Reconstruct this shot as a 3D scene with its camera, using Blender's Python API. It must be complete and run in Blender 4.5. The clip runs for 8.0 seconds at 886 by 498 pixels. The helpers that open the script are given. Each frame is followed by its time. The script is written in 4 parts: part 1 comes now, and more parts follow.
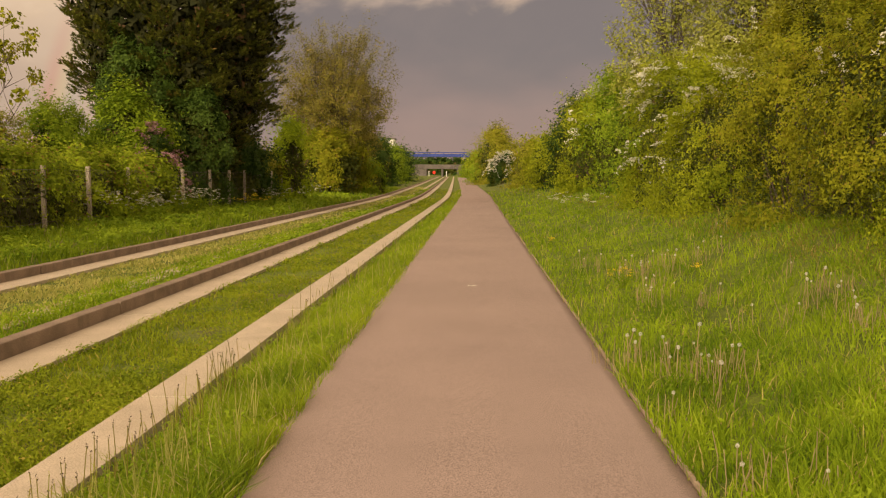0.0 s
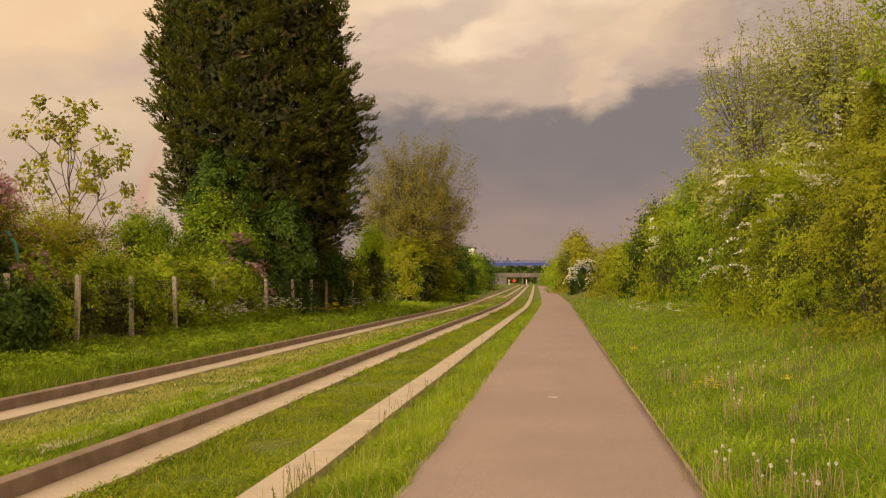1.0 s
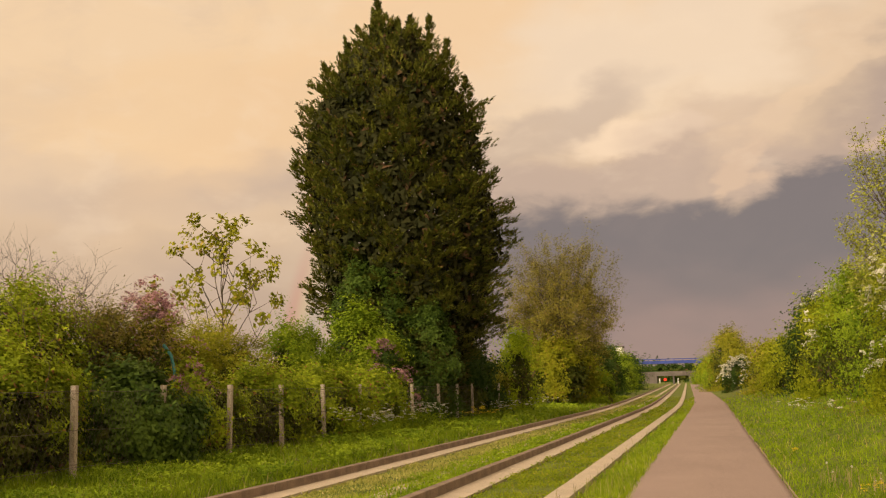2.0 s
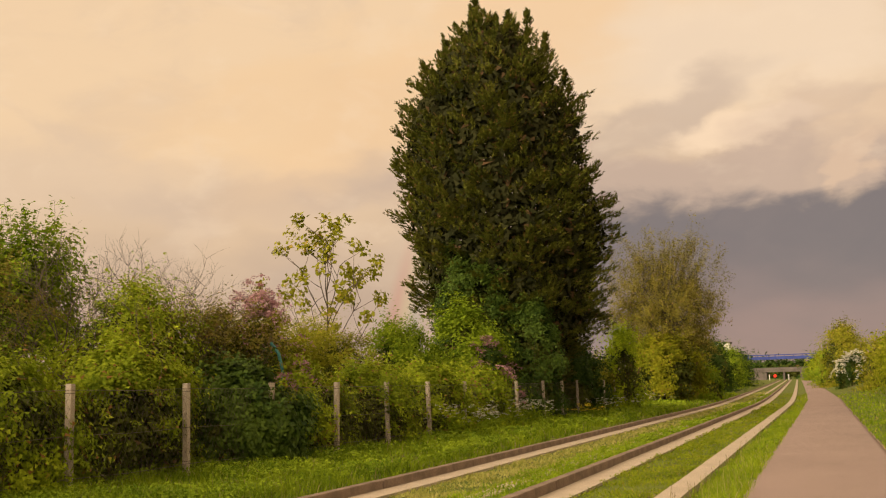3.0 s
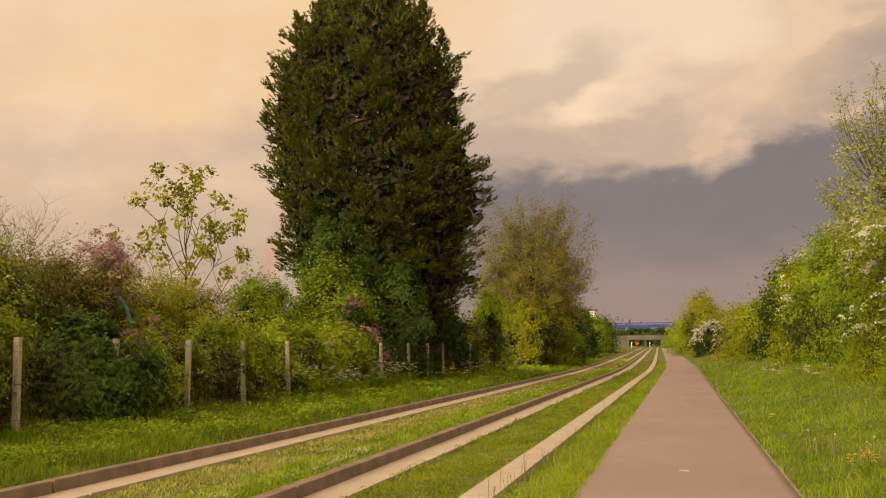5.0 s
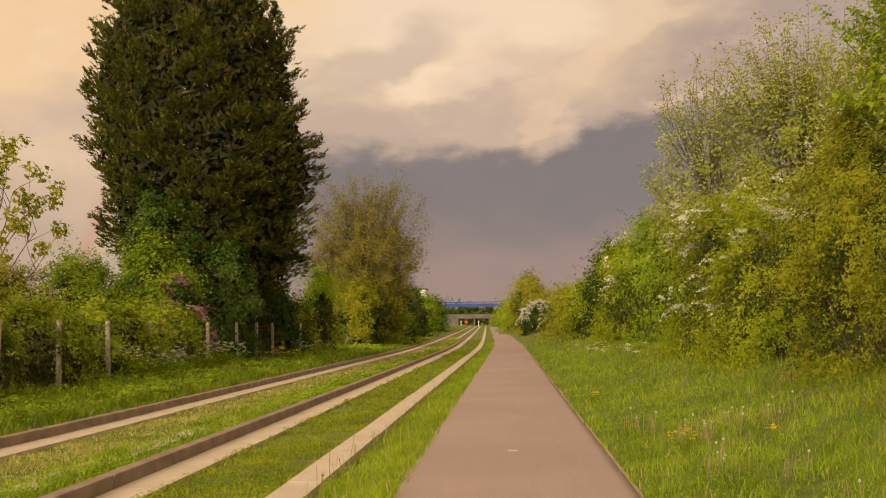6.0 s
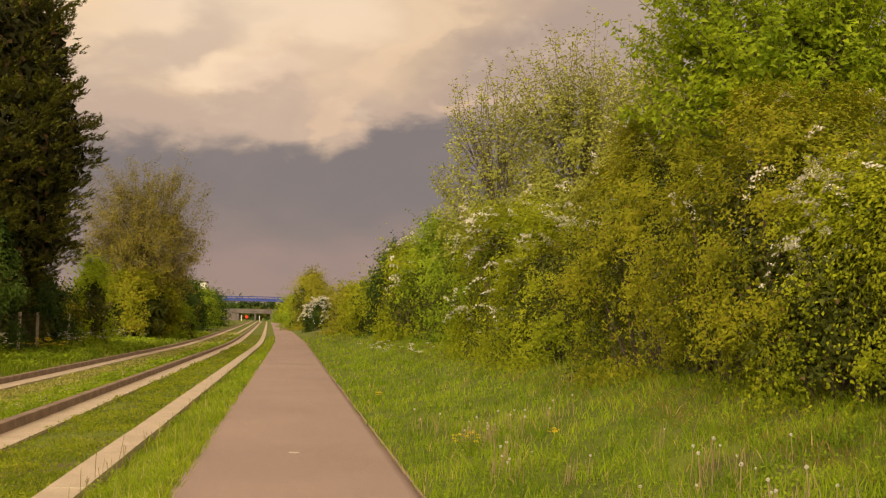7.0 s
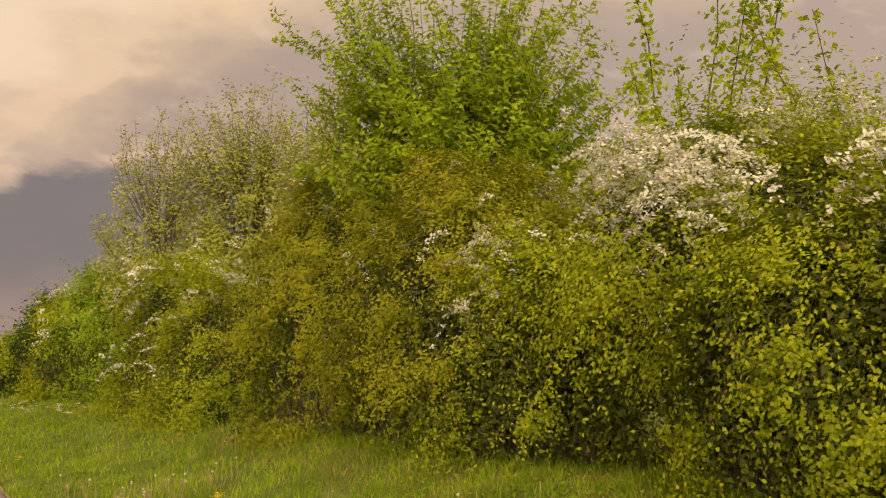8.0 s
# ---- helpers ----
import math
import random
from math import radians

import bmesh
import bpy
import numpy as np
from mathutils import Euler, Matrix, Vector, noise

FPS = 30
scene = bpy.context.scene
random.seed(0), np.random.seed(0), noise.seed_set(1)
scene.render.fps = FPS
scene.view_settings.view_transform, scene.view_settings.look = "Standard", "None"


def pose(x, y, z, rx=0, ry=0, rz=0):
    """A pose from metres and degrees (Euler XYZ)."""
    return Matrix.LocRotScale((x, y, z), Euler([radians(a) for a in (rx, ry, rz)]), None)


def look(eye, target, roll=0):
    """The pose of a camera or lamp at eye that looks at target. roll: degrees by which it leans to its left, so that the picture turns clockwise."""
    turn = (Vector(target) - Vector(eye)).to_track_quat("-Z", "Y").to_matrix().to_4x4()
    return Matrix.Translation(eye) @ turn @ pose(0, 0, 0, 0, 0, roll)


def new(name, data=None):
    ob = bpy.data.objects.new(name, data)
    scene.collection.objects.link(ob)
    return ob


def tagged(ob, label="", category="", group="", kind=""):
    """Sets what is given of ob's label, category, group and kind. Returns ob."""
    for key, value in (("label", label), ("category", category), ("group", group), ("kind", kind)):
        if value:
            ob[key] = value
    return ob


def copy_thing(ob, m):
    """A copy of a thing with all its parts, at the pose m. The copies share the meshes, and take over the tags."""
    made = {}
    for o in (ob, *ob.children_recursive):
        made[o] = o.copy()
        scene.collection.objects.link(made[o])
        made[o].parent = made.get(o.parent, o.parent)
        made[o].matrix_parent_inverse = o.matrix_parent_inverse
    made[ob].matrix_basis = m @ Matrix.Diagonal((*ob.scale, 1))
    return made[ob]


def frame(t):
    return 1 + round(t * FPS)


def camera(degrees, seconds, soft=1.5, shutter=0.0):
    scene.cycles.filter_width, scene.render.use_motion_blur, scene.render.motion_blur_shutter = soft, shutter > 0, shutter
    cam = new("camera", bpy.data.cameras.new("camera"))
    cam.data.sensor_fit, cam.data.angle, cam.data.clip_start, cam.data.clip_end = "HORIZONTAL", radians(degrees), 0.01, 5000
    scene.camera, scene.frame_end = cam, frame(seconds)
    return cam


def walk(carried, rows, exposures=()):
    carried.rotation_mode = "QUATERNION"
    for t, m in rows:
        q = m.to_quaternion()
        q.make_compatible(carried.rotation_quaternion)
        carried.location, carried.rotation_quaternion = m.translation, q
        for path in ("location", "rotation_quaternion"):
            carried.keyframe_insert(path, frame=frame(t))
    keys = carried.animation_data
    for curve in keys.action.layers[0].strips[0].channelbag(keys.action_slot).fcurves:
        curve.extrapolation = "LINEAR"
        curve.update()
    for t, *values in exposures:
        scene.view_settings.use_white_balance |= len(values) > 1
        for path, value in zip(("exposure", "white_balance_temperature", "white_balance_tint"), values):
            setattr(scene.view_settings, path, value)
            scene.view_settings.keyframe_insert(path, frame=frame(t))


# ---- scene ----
cam = camera(45.82, 8.0, soft=1.2)
PATH = [
    (0.0, (-0.017, 0.000, 1.739), (-0.331, 9.972, 1.048), 0.18),
    (0.5, (-0.032, 0.047, 1.748), (-0.737, 10.020, 1.572), 0.14),
    (1.0, (-0.012, 0.102, 1.759), (-1.090, 10.038, 2.100), 0.01),
    (1.5, (-0.004, 0.156, 1.783), (-1.799, 9.954, 2.660), -0.64),
    (2.0, (0.048, 0.203, 1.777), (-2.353, 9.820, 3.100), -1.37),
    (2.2, (0.049, 0.254, 1.774), (-2.640, 9.793, 3.108), -1.23),
    (3.3, (-0.140, 0.472, 1.727), (-3.515, 9.792, 3.052), -1.72),
    (3.5, (-0.148, 0.515, 1.720), (-3.536, 9.834, 3.017), -1.69),
    (4.0, (-0.172, 0.683, 1.707), (-3.552, 10.033, 2.779), -1.80),
    (4.5, (-0.137, 1.069, 1.755), (-3.487, 10.431, 2.817), -1.68),
    (5.0, (-0.067, 1.325, 1.727), (-2.257, 11.036, 2.678), -0.46),
    (5.2, (-0.066, 1.382, 1.728), (-1.782, 11.189, 2.658), -0.71),
    (6.3, (-0.133, 1.698, 1.771), (-0.268, 11.672, 2.474), -0.11),
    (6.5, (-0.145, 1.756, 1.774), (0.148, 11.727, 2.486), 0.15),
    (7.0, (-0.182, 2.006, 1.787), (1.246, 11.878, 2.503), 0.99),
    (7.5, (-0.194, 2.160, 1.780), (2.558, 11.742, 2.561), 0.75),
    (8.0, (-0.182, 2.346, 1.748), (4.212, 11.224, 3.118), 1.57),
]
walk(cam, [(t, look(eye, target, roll)) for t, eye, target, roll in PATH])

# ---- world and sun ----
world = bpy.data.worlds.new("sky")
scene.world = world
world.use_nodes = True


class Nodes:
    """Short way to write node trees."""

    def __init__(self, tree):
        self.tree = tree
        tree.nodes.clear()

    def add(self, kind, **settings):
        node = self.tree.nodes.new(kind)
        for key, value in settings.items():
            setattr(node, key, value)
        return node

    def put(self, socket, value):
        if isinstance(value, bpy.types.NodeSocket):
            self.tree.links.new(value, socket)
        elif value is not None:
            socket.default_value = value

    def math(self, op, a, b=None, c=None):
        node = self.add("ShaderNodeMath", operation=op)
        for i, value in enumerate((a, b, c)):
            self.put(node.inputs[i], value)
        return node.outputs[0]

    def ramp(self, value, low, high, a=0.0, b=1.0, kind="SMOOTHSTEP"):
        node = self.add("ShaderNodeMapRange", interpolation_type=kind)
        for i, v in enumerate((value, low, high, a, b)):
            self.put(node.inputs[i], v)
        return node.outputs[0]

    def mix(self, factor, a, b, blend="MIX"):
        node = self.add("ShaderNodeMix", data_type="RGBA", blend_type=blend)
        self.put(node.inputs[0], factor)
        for i, v in ((6, a), (7, b)):
            self.put(node.inputs[i], (*v, 1.0) if isinstance(v, tuple) else v)
        return node.outputs[2]

    def noise(self, vector, scale, detail=4.0, rough=0.55, warp=0.0):
        node = self.add("ShaderNodeTexNoise")
        self.put(node.inputs["Vector"], vector)
        node.inputs["Scale"].default_value = scale
        node.inputs["Detail"].default_value = detail
        node.inputs["Roughness"].default_value = rough
        node.inputs["Distortion"].default_value = warp
        return node.outputs[0]


SUN_TURN, SUN_RISE = radians(205), radians(22)
# the rainbow's axis lies opposite the sun's own place, lower than the bright cloud round it
BOW_AXIS = (0.332, 0.937, -0.1045)


def build_sky():
    n = Nodes(world.node_tree)
    way = n.add("ShaderNodeTexCoord").outputs["Generated"]
    xyz = n.add("ShaderNodeSeparateXYZ")
    n.put(xyz.inputs[0], way)
    x, y, z = xyz.outputs
    rise = n.math("ARCSINE", z)
    turn = n.math("ARCTAN2", x, y)
    flat = n.add("ShaderNodeCombineXYZ")
    n.put(flat.inputs[0], turn)
    n.put(flat.inputs[1], n.math("MULTIPLY", rise, 1.9))
    plane = flat.outputs[0]
    soft = n.noise(plane, 2.6, 3.0, 0.5, 0.6)
    fine = n.noise(plane, 7.0, 6.0, 0.58, 0.5)
    billow = n.noise(plane, 15.0, 5.0, 0.55, 0.3)
    warp = n.add("ShaderNodeTexNoise")
    n.put(warp.inputs["Vector"], plane)
    warp.inputs["Scale"].default_value, warp.inputs["Detail"].default_value = 9.0, 5.0
    split = n.add("ShaderNodeSeparateColor")
    n.put(split.inputs[0], warp.outputs["Color"])
    wt = n.math("ADD", turn, n.ramp(split.outputs[0], 0.3, 0.7, -0.035, 0.035, "LINEAR"))
    wr = n.math("ADD", rise, n.ramp(split.outputs[1], 0.3, 0.7, -0.022, 0.022, "LINEAR"))

    def puff(at, high, half_wide, half_high, slope=0.0, blur=0.8):
        """A soft-edged, ragged cloud: 1 inside, 0 outside."""
        a = n.math("SUBTRACT", wt, at)
        b = n.math("SUBTRACT", n.math("SUBTRACT", wr, high), n.math("MULTIPLY", a, slope))
        a, b = n.math("DIVIDE", a, half_wide), n.math("DIVIDE", b, half_high)
        r = n.math("SQRT", n.math("ADD", n.math("MULTIPLY", a, a), n.math("MULTIPLY", b, b)))
        return n.ramp(r, 1.0 - 0.5 * blur, 1.0 + 0.7 * blur, 1.0, 0.0)

    # high cream cloud, greyer towards the horizon
    lift = n.math("ADD", wr, n.ramp(soft, 0.3, 0.7, -0.05, 0.05))
    cream = n.mix(n.ramp(lift, 0.05, 0.30), (0.50, 0.37, 0.285), (0.90, 0.665, 0.42))
    cream = n.mix(n.ramp(fine, 0.46, 0.66, 0.0, 0.3), cream, (0.66, 0.51, 0.385))
    for at, high, wide, tall, slope, share, colour in (
        (-0.47, 0.275, 0.16, 0.045, 0.25, 0.6, (0.93, 0.65, 0.37)),
        (-0.62, 0.20, 0.22, 0.03, 0.0, 0.45, (0.74, 0.57, 0.42)),
        (-0.42, 0.205, 0.20, 0.022, 0.1, 0.5, (0.60, 0.455, 0.345)),
        (-0.20, 0.36, 0.30, 0.05, 0.5, 0.5, (0.92, 0.63, 0.36)),
        (-0.02, 0.315, 0.16, 0.06, 0.15, 0.75, (0.90, 0.72, 0.53)),
        (-0.12, 0.19, 0.24, 0.026, 0.0, 0.8, (0.56, 0.42, 0.33)),
        (-0.14, 0.245, 0.085, 0.024, 0.3, 0.6, (0.55, 0.425, 0.335)),
        (-0.05, 0.228, 0.055, 0.013, -0.1, 0.85, (0.98, 0.75, 0.52)),
        (0.02, 0.235, 0.07, 0.025, 0.2, 0.5, (0.64, 0.48, 0.37)),
        (0.036, 0.19, 0.018, 0.014, 0.6, 0.5, (0.86, 0.61, 0.40)),
        (0.38, 0.27, 0.24, 0.085, 0.1, 0.9, (0.42, 0.32, 0.265)),
        (0.75, 0.26, 0.40, 0.13, 0.0, 0.9, (0.44, 0.35, 0.30)),
        (0.19, 0.235, 0.09, 0.03, 0.4, 0.55, (0.47, 0.35, 0.285)),
        (0.10, 0.262, 0.075, 0.016, 0.75, 0.4, (0.92, 0.67, 0.43)),
        (0.17, 0.215, 0.03, 0.007, -0.1, 0.6, (0.74, 0.52, 0.37)),
    ):
        cream = n.mix(n.math("MULTIPLY", puff(at, high, wide, tall, slope), share), cream, colour)
    cream = n.mix(n.ramp(billow, 0.5, 0.72, 0.0, 0.22), cream, (0.97, 0.77, 0.55))
    # the slate storm bank ahead, crisp and billowed where it climbs
    edge = n.math("ADD", 0.166, n.ramp(turn, 0.02, 0.11, 0.0, 0.034))
    edge = n.math("ADD", edge, n.ramp(billow, 0.3, 0.7, -0.010, 0.012, "LINEAR"))
    edge = n.math("ADD", edge, n.ramp(fine, 0.3, 0.7, -0.012, 0.012, "LINEAR"))
    crisp = n.ramp(turn, -0.12, 0.06, -0.020, -0.006)
    bank = n.ramp(n.math("SUBTRACT", edge, rise), crisp, 0.014)
    sides = n.math("MULTIPLY", n.ramp(turn, -0.34, -0.17), n.ramp(turn, 0.75, 0.35))
    bank = n.math("MULTIPLY", bank, sides)
    slate = n.mix(n.ramp(n.math("ADD", wr, n.ramp(soft, 0.3, 0.7, -0.03, 0.03)), 0.0, 0.13), (0.36, 0.255, 0.225), (0.212, 0.182, 0.180))
    slate = n.mix(n.ramp(fine, 0.42, 0.68, 0.0, 0.35), slate, (0.27, 0.22, 0.205))
    cloud = n.mix(n.math("MULTIPLY", bank, 0.97), cream, slate)
    # the foot of a faint rainbow, 42 degrees from the point opposite the sun
    spot = n.add("ShaderNodeVectorMath", operation="DOT_PRODUCT")
    n.put(spot.inputs[0], way)
    spot.inputs[1].default_value = BOW_AXIS
    off = n.math("SUBTRACT", n.math("ARCCOSINE", spot.outputs["Value"]), radians(42.4))
    low = n.ramp(rise, 0.05, 0.19, 1.0, 0.0)
    low = n.math("MULTIPLY", low, n.ramp(turn, 0.1, -0.1))
    for shift, colour in ((0.010, (0.62, 0.30, 0.22)), (0.0, (0.66, 0.50, 0.28)), (-0.010, (0.50, 0.43, 0.33))):
        band = n.ramp(n.math("ABSOLUTE", n.math("SUBTRACT", off, shift)), 0.0, 0.012, 1.0, 0.0)
        cloud = n.mix(n.math("MULTIPLY", n.math("MULTIPLY", band, low), 0.6), cloud, colour)
    cloud = n.mix(1.0, cloud, (1.03, 0.985, 0.955), "MULTIPLY")
    # brighter evening cloud round the sun, behind the viewer
    glow = n.ramp(n.math("ADD", n.math("MULTIPLY", y, 0.87), n.math("MULTIPLY", x, 0.5)), 0.0, -0.75, 0.0, 1.0)
    cloud = n.mix(glow, cloud, (1.75, 1.28, 0.80))
    clear = n.add("ShaderNodeTexSky", sky_type="NISHITA", sun_disc=False, sun_elevation=SUN_RISE, sun_rotation=SUN_TURN)
    blue = n.add("ShaderNodeBackground")
    n.put(blue.inputs[0], clear.outputs[0])
    blue.inputs[1].default_value = 0.08
    grey_sky = n.add("ShaderNodeBackground")
    n.put(grey_sky.inputs[0], cloud)
    grey_sky.inputs[1].default_value = 1.0
    both = n.add("ShaderNodeMixShader")
    both.inputs[0].default_value = 0.96
    n.put(both.inputs[1], blue.outputs[0])
    n.put(both.inputs[2], grey_sky.outputs[0])
    out = n.add("ShaderNodeOutputWorld")
    n.put(out.inputs[0], both.outputs[0])


build_sky()
sun = new("sun", bpy.data.lights.new("sun", "SUN"))
sun.data.energy, sun.data.angle, sun.data.color = 3.4, radians(38), (1.0, 0.82, 0.58)
sun.matrix_world = look((0, 0, 0), (-math.sin(SUN_TURN) * math.cos(SUN_RISE), -math.cos(SUN_TURN) * math.cos(SUN_RISE), -math.sin(SUN_RISE)))
scene.view_settings.exposure = 0.0


# ---- materials ----
def surface(name, low, high, scale=3.0, rough=0.85, bump=0.3, fine=60.0, third=None, depth=0.02, speck=0.28):
    """A matt surface: two colours mixed at a large scale, grain at a small one."""
    m = bpy.data.materials.new(name)
    m.use_nodes = True
    n = Nodes(m.node_tree)
    place = n.add("ShaderNodeTexCoord").outputs["Object"]
    big = n.noise(place, scale, 5.0, 0.6, 0.3)
    small = n.noise(place, fine, 4.0, 0.65)
    colour = n.mix(n.ramp(big, 0.35, 0.65), low, high)
    if third:
        colour = n.mix(n.ramp(n.noise(place, scale * 0.37, 4.0, 0.6, 0.5), 0.52, 0.68), colour, third)
    grain = n.ramp(small, 0.35, 0.65, 1 - speck, 1 + speck, "LINEAR")
    g = n.add("ShaderNodeCombineColor")
    for i in range(3):
        n.put(g.inputs[i], grain)
    colour = n.mix(1.0, colour, g.outputs[0], "MULTIPLY")
    b = n.add("ShaderNodeBsdfPrincipled")
    n.put(b.inputs["Base Color"], colour)
    b.inputs["Roughness"].default_value = rough
    b.inputs["Specular IOR Level"].default_value = 0.3
    relief = n.add("ShaderNodeBump")
    relief.inputs["Strength"].default_value = bump
    relief.inputs["Distance"].default_value = depth
    n.put(relief.inputs["Height"], small)
    n.put(b.inputs["Normal"], relief.outputs[0])
    out = n.add("ShaderNodeOutputMaterial")
    n.put(out.inputs[0], b.outputs[0])
    return m


def leafy(name, dark, light, dry=None, through_light=0.35, rough=0.7):
    """Leaves and blades: each island has its own tint, and some light comes through."""
    m = bpy.data.materials.new(name)
    m.use_nodes = True
    n = Nodes(m.node_tree)
    own = n.add("ShaderNodeNewGeometry").outputs["Random Per Island"]
    place = n.add("ShaderNodeTexCoord").outputs["Object"]
    patch = n.noise(place, 0.8, 3.0, 0.5)
    value = n.math("ADD", n.math("MULTIPLY", own, 0.55), n.ramp(patch, 0.33, 0.67, 0.0, 0.45))
    colour = n.mix(value, dark, light)
    if dry:
        colour = n.mix(n.ramp(own, 0.93, 0.97), colour, dry)
    b = n.add("ShaderNodeBsdfPrincipled")
    n.put(b.inputs["Base Color"], colour)
    b.inputs["Roughness"].default_value = rough
    b.inputs["Specular IOR Level"].default_value = 0.1
    t = n.add("ShaderNodeBsdfTranslucent")
    n.put(t.inputs[0], colour)
    mixed = n.add("ShaderNodeMixShader")
    mixed.inputs[0].default_value = through_light
    n.put(mixed.inputs[1], b.outputs[0])
    n.put(mixed.inputs[2], t.outputs[0])
    out = n.add("ShaderNodeOutputMaterial")
    n.put(out.inputs[0], mixed.outputs[0])
    return m


SOIL = surface("soil_and_turf", (0.085, 0.115, 0.012), (0.15, 0.19, 0.018), 1.3, 0.95, 0.6, 25.0, (0.13, 0.12, 0.045))
ASPHALT = surface("worn_asphalt", (0.300, 0.228, 0.212), (0.335, 0.254, 0.236), 0.35, 0.9, 0.6, 130.0, (0.272, 0.205, 0.194), 0.005, 0.55)
CONCRETE = surface("pale_concrete", (0.44, 0.37, 0.29), (0.52, 0.44, 0.35), 1.1, 0.9, 0.25, 90.0, (0.36, 0.30, 0.235), 0.006)
KERB = surface("grimy_kerb_concrete", (0.20, 0.148, 0.115), (0.28, 0.21, 0.165), 1.6, 0.9, 0.4, 70.0, (0.14, 0.105, 0.082), 0.008)
POST = surface("post_concrete", (0.38, 0.32, 0.26), (0.50, 0.43, 0.35), 2.5, 0.9, 0.4, 60.0, (0.28, 0.245, 0.195), 0.006)
BARK = surface("bark", (0.075, 0.055, 0.04), (0.12, 0.09, 0.065), 4.0, 0.95, 0.7, 45.0, (0.10, 0.10, 0.05))
TWIG = surface("bare_twig", (0.105, 0.08, 0.058), (0.155, 0.12, 0.088), 4.0, 0.9, 0.3, 40.0)
WIRE = surface("rusty_wire", (0.10, 0.085, 0.07), (0.15, 0.12, 0.095), 5.0, 0.6, 0.2, 60.0)
EDGING = surface("timber_edging", (0.28, 0.21, 0.15), (0.38, 0.29, 0.215), 3.0, 0.9, 0.5, 50.0)
BLUE = surface("blue_paint", (0.025, 0.045, 0.22), (0.035, 0.06, 0.28), 0.5, 0.5, 0.05, 8.0)
TEAL = surface("teal_paint", (0.05, 0.19, 0.19), (0.07, 0.23, 0.22), 2.0, 0.5, 0.1, 30.0)
BRIDGE = surface("weathered_bridge_concrete", (0.11, 0.095, 0.088), (0.15, 0.13, 0.12), 0.4, 0.9, 0.2, 6.0)
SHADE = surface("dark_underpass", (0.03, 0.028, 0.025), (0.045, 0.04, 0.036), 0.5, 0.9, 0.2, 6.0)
SCRAP = surface("dull_paper", (0.5, 0.45, 0.4), (0.58, 0.52, 0.46), 8.0, 0.8, 0.2, 40.0)
WHITE = surface("white_paint", (0.72, 0.70, 0.66), (0.8, 0.78, 0.74), 2.0, 0.6, 0.1, 20.0)

GRASS = leafy("grass_blades", (0.075, 0.155, 0.008), (0.40, 0.52, 0.022), (0.52, 0.43, 0.14), 0.45)
# darker copy of the grass, the hedge's shade put into its colour
GRASS_SHADE = leafy("shaded_verge_blades", (0.07, 0.135, 0.007), (0.31, 0.40, 0.019), (0.36, 0.32, 0.11), 0.45)
GRASS_TALL = leafy("tall_grass_blades", (0.10, 0.18, 0.010), (0.43, 0.52, 0.027), (0.55, 0.45, 0.2), 0.45)
GRASS_PALE = leafy("mown_hay_blades", (0.27, 0.29, 0.05), (0.56, 0.52, 0.17), (0.6, 0.5, 0.22), 0.45)
WEEDS = leafy("low_weeds", (0.12, 0.18, 0.009), (0.33, 0.38, 0.02), (0.4, 0.34, 0.06), 0.4)
STRAW = leafy("dry_stalks", (0.35, 0.27, 0.14), (0.5, 0.4, 0.22))
HAWTHORN = leafy("hawthorn_leaves", (0.14, 0.19, 0.008), (0.42, 0.455, 0.02))
OLIVE = leafy("olive_leaves", (0.145, 0.175, 0.009), (0.35, 0.345, 0.018), (0.30, 0.23, 0.03))
FRESH = leafy("fresh_green_leaves", (0.10, 0.18, 0.010), (0.33, 0.43, 0.022))
CHERRY = leafy("young_cherry_leaves", (0.16, 0.25, 0.012), (0.46, 0.56, 0.025), None, 0.5)
DEEP = leafy("deep_green_leaves", (0.028, 0.06, 0.012), (0.075, 0.125, 0.02))
GREY_LEAF = leafy("grey_green_leaves", (0.27, 0.30, 0.045), (0.47, 0.49, 0.095))
BRAMBLE = leafy("bramble_leaves", (0.11, 0.175, 0.010), (0.44, 0.52, 0.028), (0.3, 0.16, 0.05))
SHRUB = leafy("hedge_shrub_leaves", (0.15, 0.175, 0.012), (0.41, 0.39, 0.03), (0.4, 0.3, 0.06))
RUSSET = leafy("russet_green_leaves", (0.155, 0.145, 0.026), (0.34, 0.30, 0.055), (0.38, 0.26, 0.09))
CYPRESS = leafy("cypress_sprays", (0.052, 0.068, 0.011), (0.178, 0.18, 0.026), (0.22, 0.13, 0.045), 0.2, 0.7)
# leaf colours darkened to stand for shade inside the bushes
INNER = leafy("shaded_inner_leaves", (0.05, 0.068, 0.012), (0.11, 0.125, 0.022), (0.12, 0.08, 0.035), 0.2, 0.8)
# near-black stands for the shade in the cypress core; a few sprays brown
CORE_SHADE = leafy("shade_dark_core_sprays", (0.02, 0.024, 0.008), (0.045, 0.045, 0.014), (0.10, 0.06, 0.03), 0.1, 0.8)
IVY = leafy("ivy_leaves", (0.03, 0.066, 0.012), (0.13, 0.20, 0.028), None, 0.25, 0.5)
BLOSSOM = leafy("white_blossom", (0.66, 0.64, 0.55), (0.82, 0.80, 0.72))
LILAC = leafy("lilac_blossom", (0.34, 0.18, 0.21), (0.52, 0.32, 0.35))
YELLOW = leafy("yellow_petals", (0.75, 0.55, 0.03), (0.85, 0.68, 0.06))
FLUFF = leafy("seed_fluff", (0.6, 0.58, 0.5), (0.72, 0.7, 0.62))


